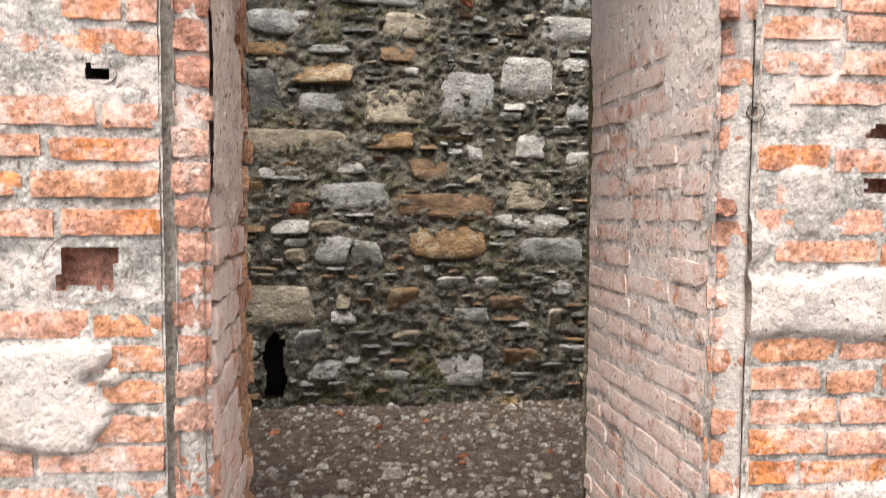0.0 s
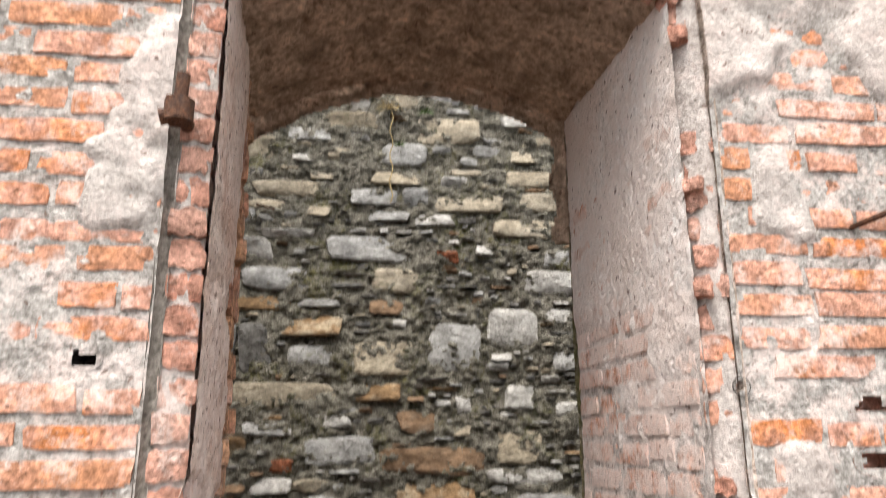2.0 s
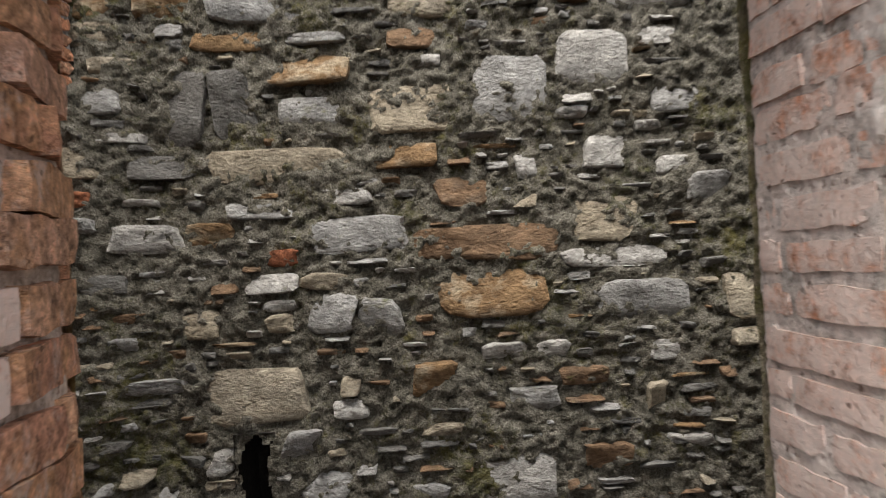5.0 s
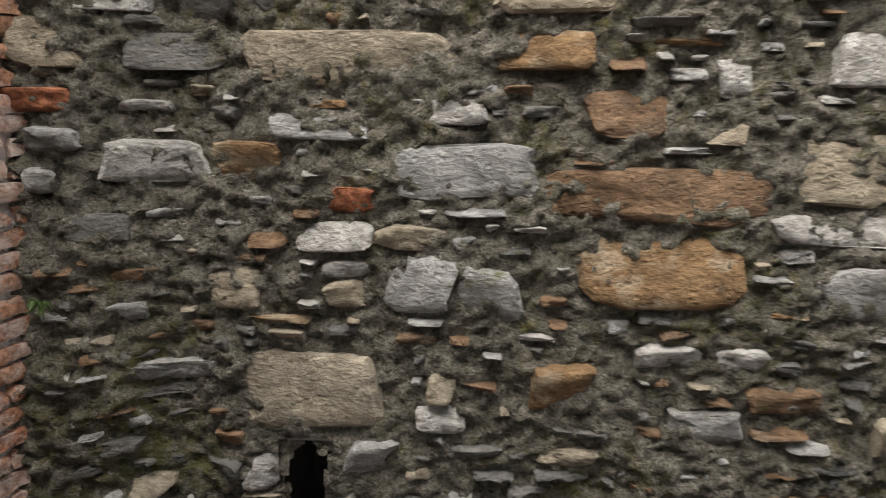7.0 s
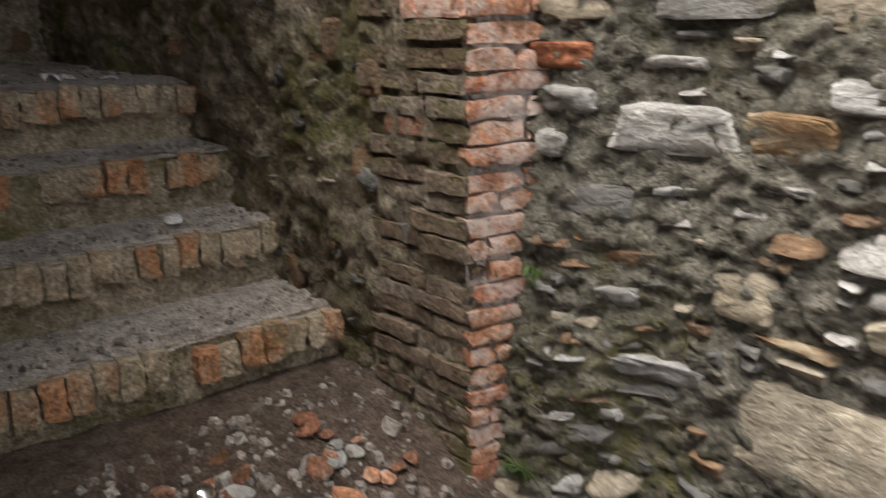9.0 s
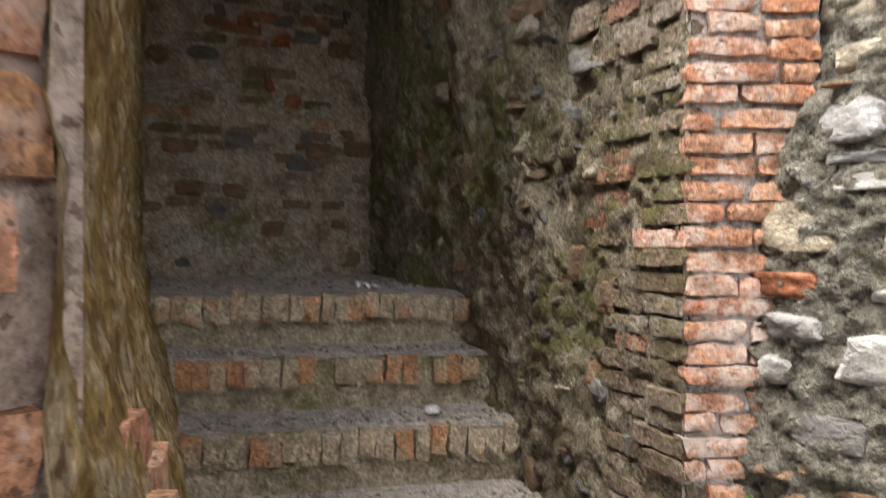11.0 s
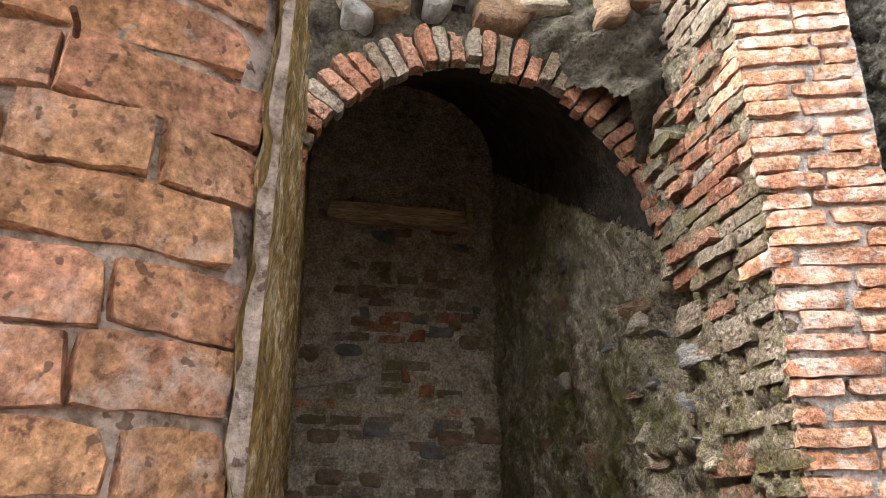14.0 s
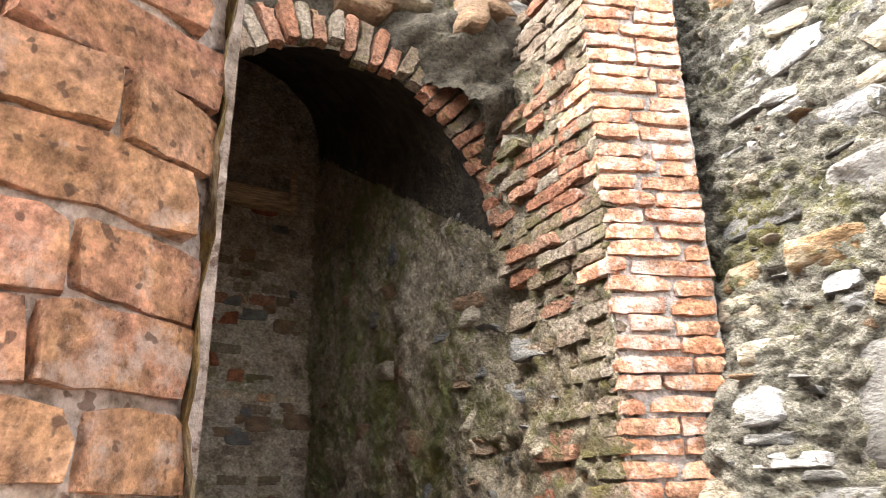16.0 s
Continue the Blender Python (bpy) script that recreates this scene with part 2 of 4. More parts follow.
def vnoise(x, y, seed=0):
    """Value noise on numpy arrays."""
    xi, yi = np.floor(x).astype(np.int64), np.floor(y).astype(np.int64)
    fx, fy = x - xi, y - yi
    fx, fy = fx * fx * (3 - 2 * fx), fy * fy * (3 - 2 * fy)

    def h(i, j):
        v = (i * 374761393 + j * 668265263 + seed * 1442695041) & 0xFFFFFFFF
        v = ((v ^ (v >> 13)) * 1274126177) & 0xFFFFFFFF
        return ((v ^ (v >> 16)) & 0xFFFF) / 65535.0
    a, b, c, d = h(xi, yi), h(xi + 1, yi), h(xi, yi + 1), h(xi + 1, yi + 1)
    return (a * (1 - fx) + b * fx) * (1 - fy) + (c * (1 - fx) + d * fx) * fy


def fbm(x, y, seed=0, octaves=4, gain=0.5):
    v, amp, tot = 0, 1.0, 0
    for o in range(octaves):
        v = v + amp * vnoise(x * 2 ** o, y * 2 ** o, seed + o)
        tot += amp
        amp *= gain
    return v / tot


def smooth(v, lo, hi):
    t = np.clip((v - lo) / (hi - lo), 0, 1)
    return t * t * (3 - 2 * t)


def solid(name, x0, x1, y0, y1, z0, z1, material, label, category="wall"):
    bm = bmesh.new()
    bmesh.ops.create_cube(bm, size=1, matrix=Matrix.LocRotScale(((x0 + x1) / 2, (y0 + y1) / 2, (z0 + z1) / 2), None, (x1 - x0, y1 - y0, z1 - z0)))
    me = bpy.data.meshes.new(name)
    bm.to_mesh(me)
    bm.free()
    me.materials.append(material)
    return tagged(new(name, me), label, category, kind="structure")


def raw(name, verts, faces, material, parent=None, shade=True):
    me = bpy.data.meshes.new(name)
    me.from_pydata([tuple(v) for v in verts], [], faces)
    me.materials.append(material)
    if shade:
        me.polygons.foreach_set("use_smooth", [True] * len(me.polygons))
    ob = new(name, me)
    if parent is not None:
        ob.parent = parent
    return ob


def part(name, bm, material, parent, label="", shade=False):
    me = bpy.data.meshes.new(name)
    bm.to_mesh(me)
    bm.free()
    me.materials.append(material)
    if shade:
        me.polygons.foreach_set("use_smooth", [True] * len(me.polygons))
    ob = new(name, me)
    ob.parent = parent
    if label:
        tagged(ob, label)
    return ob


def sheet(name, place, us, vs, material, parent=None, keep=None, plaster=None):
    """A rough surface over the parameters u and v; place(U, V) gives the three coordinates."""
    U, V = np.meshgrid(np.arange(*us), np.arange(*vs), indexing="ij")
    X, Y, Z = place(U, V)
    nu, nv = U.shape
    idx = np.arange(nu * nv).reshape(nu, nv)
    q = np.stack([idx[:-1, :-1], idx[1:, :-1], idx[1:, 1:], idx[:-1, 1:]], -1).reshape(-1, 4)
    if keep is not None:
        mu, mv = (U[:-1, :-1] + U[1:, 1:]) / 2, (V[:-1, :-1] + V[1:, 1:]) / 2
        q = q[keep(mu, mv).reshape(-1)]
    co = np.stack([X + 0 * U, Y + 0 * U, Z + 0 * U], -1).reshape(-1, 3)
    ob = raw(name, co.tolist(), q.tolist(), material, parent)
    if plaster is not None:
        at = ob.data.attributes.new("plaster", "FLOAT", "POINT")
        at.data.foreach_set("value", plaster(U, V).reshape(-1).astype(np.float32))
    return ob


def brick_mesh(i, wear=1.0):
    """One of a set of worn bricks: unit length along x, depth behind y = 0, unit height along z."""
    r = np.random.default_rng(100 + i)
    nx, nz = 6, 3
    verts, faces = [], []
    for a in range(nx):
        for b in range(nz):
            x, z = a / (nx - 1) - 0.5, b / (nz - 1) - 0.5
            edge = (a in (0, nx - 1)) + (b in (0, nz - 1))
            chip = wear * max(0.0, r.normal(-0.3, 1.0)) if edge == 2 else 0.0
            x2 = x * (1 - 0.03 * chip) + r.normal(0, 0.009) * wear
            z2 = z * (1 - 0.10 * chip) + r.normal(0, 0.028) * wear
            verts.append((x2, -0.0015 * edge - 0.002 * chip + r.normal(0, 0.0016) * wear, z2))
    for a in range(nx - 1):
        for b in range(nz - 1):
            k = a * nz + b
            faces.append((k, k + nz, k + nz + 1, k + 1))
    ring = [a * nz for a in range(nx)] + [(nx - 1) * nz + b for b in range(1, nz)] + [a * nz + nz - 1 for a in range(nx - 2, -1, -1)] + [b for b in range(nz - 2, 0, -1)]
    base, m = len(verts), len(ring)
    verts += [verts[k] for k in ring]
    verts += [(verts[k][0] * 1.02, -0.06, verts[k][2] * 1.05) for k in ring]
    for j in range(m):
        j2 = (j + 1) % m
        faces.append((base + j2, base + j, base + m + j, base + m + j2))
    me = bpy.data.meshes.new("brick")
    me.from_pydata(verts, [], faces)
    front = (nx - 1) * (nz - 1)
    me.polygons.foreach_set("use_smooth", [i < front for i in range(len(me.polygons))])
    return me


BRICKS = {}


def lay(parent, material, at, along, out, length, height, wear=1.0, up=None, tag=0):
    """One brick at a place, with its length and outward ways."""
    key = (material.name, int(rng.integers(14)), wear)
    if key not in BRICKS:
        BRICKS[key] = brick_mesh(key[1], wear)
        BRICKS[key].materials.append(material)
    ob = new("brick", BRICKS[key])
    ob.parent = parent
    a, o = Vector(along).normalized(), Vector(out).normalized()
    u = Vector(up).normalized() if up else Vector((0, 0, 1))
    m = Matrix((a, o, u)).transposed().to_4x4()
    if m.determinant() < 0:
        m = Matrix((-a, o, u)).transposed().to_4x4()
    ob.matrix_basis = Matrix.Translation(at) @ m @ Matrix.Diagonal((length, 1, height, 1))
    return ob


def courses(parent, material, start, along, out, width, z0, z1, course=0.0765, length=0.26, height=0.054, proud=0.003, skip=None, wear=1.0, lean=0.0):
    s, a, o = Vector(start), Vector(along).normalized(), Vector(out).normalized()
    n = int((z1 - z0) / course)
    for i in range(n):
        z = z0 + (i + 0.5) * course
        u = -rng.uniform(0.0, 0.5) * length if i % 2 else -rng.uniform(0.4, 0.9) * length * 0.5
        while u < width:
            ln = length * (rng.choice([1.0, 1.0, 0.52]) * rng.uniform(0.9, 1.08))
            u0, u1 = max(u, 0), min(u + ln, width)
            if width - u1 < 0.07:
                u1 = width
            u += ln + rng.uniform(0.012, 0.022)
            if u1 - u0 < 0.045:
                continue
            mid = (u0 + u1) / 2
            zz = z + rng.normal(0, 0.004)
            if skip and skip(mid, zz, (u1 - u0) / 2):
                continue
            p = s + a * mid + o * (proud + rng.normal(0, 0.0022) + lean * zz)
            lay(parent, material, (p.x, p.y, zz), a, o, u1 - u0, height * rng.uniform(0.88, 1.1), wear)


# ---- ground ----
def heap(x, y):
    """Height of the ground: level by the stone wall, rising in rubble to the stairs, lower outside."""
    rise = 0.40 * smooth(-x, 1.15, 2.25) + 0.03
    return rise * smooth(y, 2.3, 2.8) + (-0.10) * (1 - smooth(y, 1.4, 2.3))


def ground_place(U, V):
    z = heap(U, V) + 0.035 * (fbm(U * 5, V * 5, 3) - 0.5) + 0.02 * (fbm(U * 22, V * 22, 4) - 0.5)
    return U, V, z


ground = tagged(sheet("ground", ground_place, (-2.75, 2.6, 0.03), (1.2, 4.5, 0.03), EARTH), "gravelly brown earth strewn with stone chips", "ground", kind="structure")
outer = tagged(sheet("ground_outer", lambda U, V: (U, V, -0.16 + 0 * U), (-60, 61, 2.0), (-60, 61, 2.0), EARTH), "bare earth outside the ruined wall", "ground", kind="structure")

# ---- far wall of rubble stone, leaning back a little ----
wall_north = solid("wall_north", -2.2, 4.6, 4.78, 5.2, -0.1, 4.25, RUBBLE_MORTAR, "leaning rubble stone wall in dark mossy mortar")


def wall_y(z, x=0.0):
    """The wall leans back; mortar is heaped against its foot beside the brick pillar."""
    return 4.30 + 0.10 * (z - 1.3) - 0.13 * smooth(-x, 1.30, 1.62) * smooth(2.3 - z, 0, 0.7)


def hole_keep(u, v):
    return ~((np.abs(u + 0.962 + 0.012 * np.sin(v * 25)) < 0.054) & (v > 0.08) & (v < 0.43 + 0.02 * np.sin(u * 70)))


def north_place(U, V):
    d = 0.05 * (fbm(U * 4, V * 5, 11) - 0.5) + 0.055 * (fbm(U * 16, V * 22, 12) - 0.5) + 0.045 * (fbm(U * 48, V * 60, 13, 2) - 0.5)
    return U, wall_y(V, U) - d, V


sheet("mortar", north_place, (-1.95, 2.6, 0.0115), (-0.08, 4.25, 0.0115), RUBBLE_MORTAR, wall_north, hole_keep)
niche = bmesh.new()
bmesh.ops.create_cube(niche, size=1, matrix=Matrix.LocRotScale((-0.965, 4.40, 0.24), None, (0.16, 0.40, 0.44)))
bmesh.ops.delete(niche, geom=[f for f in niche.faces if f.normal.y < -0.9], context="FACES")
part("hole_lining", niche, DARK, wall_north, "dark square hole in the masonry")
taken = []


def stone(x, z, w, h, kind, parent=None, y=None, proud=0.017):
    """An irregular face stone bedded in the mortar."""
    n = 12
    sides, front = ((1.06, -0.07), (1.0, 0.45)), ((1.0, 0.45), (0.91, 0.9), (0.55, 1.0))
    sq = rng.uniform(0.30, 0.62)
    jag = [1 + rng.normal(0, 0.055) - 0.10 * (rng.random() < 0.1) for _ in range(n)]
    skew = rng.normal(0, 0.14)
    tiltx, tiltz = rng.normal(0, 0.016), rng.normal(0, 0.016)
    cut, cut_at = rng.uniform(0, 6.28), rng.uniform(0.1, 0.45)
    verts, faces = [], []

    def ring(r, d, rough):
        for k in range(n):
            a = 2 * math.pi * (k + 0.5) / n
            c, sn = math.cos(a), math.sin(a)
            px = math.copysign(abs(c) ** sq, c) * 0.5 * w * r * jag[k]
            pz = math.copysign(abs(sn) ** sq, sn) * 0.5 * h * r * jag[(k * 5 + 3) % n]
            px += skew * pz
            out = d * proud if d >= 0 else d
            if d >= 0:
                out += (tiltx * c + tiltz * sn) * r - 0.03 * max(0.0, (c * math.cos(cut) + sn * math.sin(cut)) * r - cut_at)
            if rough:
                out += off[k] if r == 1.0 else rng.normal(0, 0.004)
            verts.append((x + px, (wall_y(z + pz, x + px) if y is None else y) - out, z + pz))

    off = [rng.normal(0, 0.003) for _ in range(n)]
    for r, d in sides:
        ring(r, d, d > 0)
    for r, d in front:
        ring(r, d, True)
    verts.append((x, (wall_y(z, x) if y is None else y) - proud - rng.normal(0, 0.003), z))
    for q in (0, 2, 3):
        for k in range(n):
            k2 = (k + 1) % n
            faces.append((q * n + k, q * n + k2, (q + 1) * n + k2, (q + 1) * n + k))
    for k in range(n):
        faces.append((4 * n + k, 4 * n + (k + 1) % n, len(verts) - 1))
    taken.append((x, z, w, h))
    ob = raw("stone", verts, faces, STONES[kind], parent or wall_north)
    ob.data.polygons.foreach_set("use_smooth", [i >= 2 * n for i in range(len(faces))])
    return ob


stone(-0.90, 2.21, 0.45, 0.15, "grey")
stone(-0.67, 2.06, 0.26, 0.05, "grey")
stone(-0.22, 2.21, 0.29, 0.15, "tan")
stone(-0.27, 2.04, 0.21, 0.09, "brown")
stone(0.13, 1.81, 0.31, 0.30, "grey")
stone(0.49, 1.92, 0.30, 0.23, "pale")
stone(-0.28, 1.74, 0.37, 0.21, "tan")
stone(-0.72, 1.93, 0.39, 0.14, "ochre")
stone(-0.70, 1.74, 0.27, 0.13, "grey")
stone(-1.22, 1.78, 0.18, 0.33, "dark")
stone(-1.02, 1.77, 0.18, 0.32, "dark")
stone(-0.84, 1.52, 0.56, 0.15, "tan")
stone(-0.33, 1.54, 0.31, 0.11, "ochre")
stone(0.18, 1.47, 0.09, 0.10, "pale")
stone(0.53, 1.52, 0.21, 0.14, "pale")
stone(0.80, 1.44, 0.16, 0.09, "pale")
stone(0.94, 1.34, 0.20, 0.14, "grey")
stone(0.49, 1.24, 0.27, 0.20, "tan")
stone(-1.36, 1.24, 0.26, 0.12, "pale")
stone(-1.13, 1.24, 0.20, 0.12, "ochre")
stone(-0.92, 1.34, 0.29, 0.08, "grey")
stone(-0.58, 1.38, 0.22, 0.07, "pale")
stone(-0.52, 1.22, 0.42, 0.15, "grey")
stone(0.00, 1.16, 0.58, 0.15, "brown")
stone(0.52, 1.08, 0.44, 0.09, "pale")
stone(-0.88, 1.04, 0.23, 0.08, "pale")
stone(-0.67, 1.04, 0.19, 0.07, "tan")
stone(0.01, 0.96, 0.45, 0.20, "ochre")
stone(-0.85, 0.95, 0.13, 0.05, "pale")
stone(-0.64, 0.91, 0.20, 0.16, "grey")
stone(-0.45, 0.88, 0.18, 0.17, "grey")
stone(0.63, 0.90, 0.39, 0.17, "grey")
stone(-1.17, 0.89, 0.16, 0.11, "tan")
stone(-0.85, 0.88, 0.12, 0.08, "tan")
stone(0.05, 0.72, 0.20, 0.08, "pale")
stone(0.24, 0.72, 0.14, 0.08, "pale")
stone(0.70, 0.69, 0.13, 0.08, "pale")
stone(-0.95, 0.60, 0.41, 0.23, "tan")
stone(-0.58, 0.53, 0.14, 0.08, "pale")
stone(-0.58, 0.62, 0.08, 0.08, "tan")
stone(-0.24, 0.61, 0.19, 0.17, "ochre")
stone(0.15, 0.53, 0.21, 0.09, "grey")
stone(0.36, 0.61, 0.21, 0.08, "brown")
stone(0.65, 0.51, 0.09, 0.12, "tan")
stone(-0.23, 0.43, 0.17, 0.05, "tan")
stone(0.76, 0.33, 0.17, 0.06, "pale")
stone(-0.78, 0.40, 0.15, 0.12, "grey")
stone(-0.69, 0.24, 0.19, 0.11, "grey")
stone(-0.30, 0.19, 0.18, 0.07, "grey")
stone(0.06, 0.23, 0.31, 0.19, "pale")
stone(0.43, 0.29, 0.20, 0.11, "brown")
stone(-1.34, 0.66, 0.22, 0.06, "grey")
stone(-0.83, 1.14, 0.13, 0.07, "brick")
stone(-0.09, 1.38, 0.23, 0.13, "brown")
stone(0.38, 1.69, 0.14, 0.05, "grey")
stone(0.70, 1.62, 0.12, 0.04, "pale")
stone(-0.21, 1.94, 0.13, 0.05, "pale")
stone(0.77, 2.01, 0.17, 0.08, "pale")
stone(0.83, 1.73, 0.21, 0.12, "grey")
stone(1.05, 0.89, 0.18, 0.19, "tan")
stone(0.76, 2.21, 0.39, 0.17, "pale")
stone(0.10, 3.25, 0.46, 0.19, "tan")
stone(-0.76, 3.18, 0.29, 0.10, "grey")
stone(-0.36, 2.76, 0.30, 0.12, "grey")
stone(-0.35, 2.41, 0.61, 0.17, "grey")
stone(0.65, 2.92, 0.32, 0.12, "tan")
stone(0.66, 2.75, 0.32, 0.14, "tan")
stone(0.63, 2.57, 0.48, 0.13, "tan")
stone(0.34, 2.42, 0.12, 0.08, "pale")
stone(-0.20, 2.89, 0.34, 0.10, "tan")
stone(-0.08, 2.76, 0.18, 0.12, "grey")
stone(0.25, 2.73, 0.45, 0.13, "tan")
stone(-1.06, 3.06, 0.19, 0.18, "tan")
stone(-1.03, 3.28, 0.25, 0.08, "pale")
stone(-0.47, 3.41, 0.15, 0.09, "pale")
stone(-0.51, 3.29, 0.37, 0.12, "tan")
stone(-0.88, 2.79, 0.41, 0.10, "tan")
stone(0.02, 2.61, 0.25, 0.08, "pale")
stone(0.63, 3.34, 0.30, 0.09, "pale")
stone(0.10, 2.36, 0.14, 0.08, "brick")
stone(-0.92, 2.50, 0.40, 0.05, "pale")
stone(0.80, 2.37, 0.18, 0.10, "grey")
stone(-1.63, 1.20, 0.08, 0.07, "pale")
stone(-1.52, 1.07, 0.18, 0.08, "dark")
stone(-1.45, 0.83, 0.11, 0.07, "grey")
stone(-1.32, 0.66, 0.22, 0.06, "grey")
stone(-1.65, 1.41, 0.21, 0.06, "brick")
stone(-1.47, 0.99, 0.15, 0.03, "ochre")
stone(-1.09, 0.35, 0.10, 0.10, "pale")
stone(-1.27, 0.23, 0.10, 0.10, "grey")
stone(-1.64, 0.21, 0.15, 0.10, "tan")


def fill(count, x0, x1, z0, z1, wmin, wmax, kinds, limit, flat=1.0):
    """Smaller stones in the gaps between the large ones."""
    made = 0
    for _ in range(count * 12):
        w = rng.uniform(wmin, wmax)
        h = max(w * rng.uniform(0.22, 0.6) * flat, 0.016)
        x, z = rng.uniform(x0, x1), rng.uniform(z0, z1)
        if abs(x + 0.965) < 0.07 + w / 2 and z < 0.5 + h / 2 and z > 0.02:
            continue
        if any(abs(x - a) < (w + c) * 0.5 + 0.012 and abs(z - b) < (h + d) * 0.5 + 0.008 for a, b, c, d in taken):
            continue
        stone(x, z, w, h, kinds[int(rng.integers(len(kinds)))], proud=rng.uniform(0.006, 0.018))
        made += 1
        if made >= limit:
            break


fill(60, -1.62, -1.0, 1.5, 4.1, 0.13, 0.36, ["tan", "pale", "grey", "grey", "ochre", "dark"], 46)
fill(90, -1.6, 0.9, 2.6, 4.2, 0.10, 0.30, ["tan", "tan", "pale", "grey", "grey"], 95)
fill(60, -1.62, -0.9, 0.1, 2.6, 0.05, 0.14, ["grey", "dark", "tan", "brown", "pale"], 45)
fill(60, 0.75, 2.4, 0.1, 4.0, 0.10, 0.30, ["grey", "tan", "pale", "dark"], 60)
fill(200, -1.6, 0.95, 0.1, 4.0, 0.08, 0.20, ["pale", "grey", "dark", "dark", "brown", "ochre"], 90, flat=0.3)
fill(260, -1.6, 0.95, 0.08, 2.75, 0.03, 0.13, ["grey", "dark", "tan", "brown", "pale", "dark", "grey", "dark"], 330)

# ---- the front wall with its doorway ----
XL, XR = -0.80, 0.384
GL, GR = -0.90, 0.468
FY, BY = 1.75, 2.64
TOP = 2.95


def arch(x, crown=2.655, sag=0.19):
    return crown - sag * np.clip((x + 0.22) / 0.60, -1.3, 1.3) ** 2


wall_front_left = solid("wall_front_left", -4.2, -0.99, 1.83, 2.57, -0.2, TOP, MORTAR, "brick and plaster wall beside the doorway, weathered and whitewashed")
wall_front_right = solid("wall_front_right", 0.53, 4.6, 1.83, 2.57, -0.2, TOP, MORTAR, "orange brick wall beside the doorway, plaster flaking off")
wall_front_top = solid("wall_front_top", -0.96, 0.53, 1.85, 2.55, 2.74, TOP, MORTAR, "brick wall over the arched doorway")


def cover_left(x, z):
    m = smooth(fbm(x * 3.1, z * 3.1, 21), 0.70, 0.76) * 0.8
    m = np.maximum(m, smooth(fbm(x * 5 + 3, z * 4, 22) * 0.35 + 0.55 * np.exp(-((z - 0.75) / 0.17) ** 2) * smooth(-x + 0.3 * (fbm(x * 7, z * 7, 24) - 0.5), 0.95, 1.03), 0.50, 0.58))
    m = np.maximum(m, smooth(fbm(x * 4, z * 4, 23) * 0.5 + 0.4 * smooth(z, 2.15, 2.7), 0.64, 0.72))
    return np.maximum(m, smooth(z, 2.75, 2.9))


def cover_right(x, z):
    m = smooth(fbm(x * 3.3, z * 3.3, 31), 0.62, 0.69) * 0.7
    m = np.maximum(m, smooth(fbm(x * 4, z * 4, 32) * 0.4 + 0.5 * np.exp(-((z - 0.93) / 0.13) ** 2) * (x < 0.85), 0.52, 0.6))
    m = np.maximum(m, smooth(fbm(x * 4, z * 4, 33) * 0.6 + 0.42 * smooth(z, 1.9, 2.45), 0.54, 0.64))
    return np.maximum(m, smooth(z, 2.35, 2.5))


def face(y, cover, seed, lift=0.021):
    def place(U, V):
        d = -0.002 + lift * cover(U, V) + 0.010 * (fbm(U * 18, V * 18, seed) - 0.5) + 0.005 * (fbm(U * 45, V * 45, seed + 5, 2) - 0.5)
        return U, y - d, V
    return place


def left_holes(u, v):
    u, v = u + 0.022 * (fbm(u * 40, v * 40, 55) - 0.5), v + 0.022 * (fbm(u * 40, v * 40, 56) - 0.5)
    return ~(((np.abs(u + 1.022) < 0.026) & (np.abs(v - 1.447) < 0.014)) | ((np.abs(u + 1.057) < 0.06) & (np.abs(v - 1.03) < 0.047)))


def right_holes(u, v):
    u, v = u + 0.014 * (fbm(u * 50, v * 50, 57) - 0.5), v + 0.016 * (fbm(u * 50, v * 50, 58) - 0.5)
    return ~((((u - 0.462) ** 2 + (v - 1.396) ** 2) < 0.013 ** 2) | ((np.abs(u - 0.785) < 0.038) & ((np.abs(v - 1.352) < 0.017) | (np.abs(v - 1.222) < 0.019))))


sheet("plaster_face", face(FY, cover_left, 41), (-2.3, GL + 0.005, 0.012), (-0.15, TOP, 0.012), MORTAR, wall_front_left, left_holes, cover_left)
sheet("plaster_face", face(FY, cover_right, 51), (GR - 0.012, 1.12, 0.012), (-0.15, TOP, 0.012), MORTAR, wall_front_right, right_holes, cover_right)
sheet("plaster_face", face(FY + 0.01, lambda x, z: 0.6 + 0 * x, 61), (GL, GR + 0.02, 0.012), (2.3, TOP, 0.012), MORTAR, wall_front_top,
      lambda u, v: v > arch(u) + 0.055 + 0.02 * (np.abs(u + 0.22) > 0.62), lambda x, z: 0.5 + 0.5 * smooth(fbm(x * 4, z * 4, 62), 0.4, 0.6))


# rough rubble where the brickwork ends
def rough_place(U, V):
    d = 0.10 * (fbm(U * 5, V * 7, 71) - 0.5) + 0.05 * (fbm(U * 18, V * 25, 72) - 0.5)
    return U, 1.80 - d, V


sheet("rubble_face", rough_place, (1.10, 2.6, 0.02), (-0.15, TOP, 0.02), RUBBLE_MORTAR, wall_front_right)


# grey rendered grooves on both sides of the jambs
def groove(parent, x0, x1, material):
    def place(U, V):
        return U, FY + 0.022 * np.sin(np.clip((U - x0) / (x1 - x0), 0, 1) * math.pi) + 0.006 * (fbm(U * 30, V * 12, 81) - 0.5), V
    return sheet("groove", place, (x0, x1 + 0.004, (x1 - x0) / 6), (-0.15, 2.6, 0.02), material, parent)


groove(wall_front_left, GL - 0.002, -0.868, GREY_RENDER)
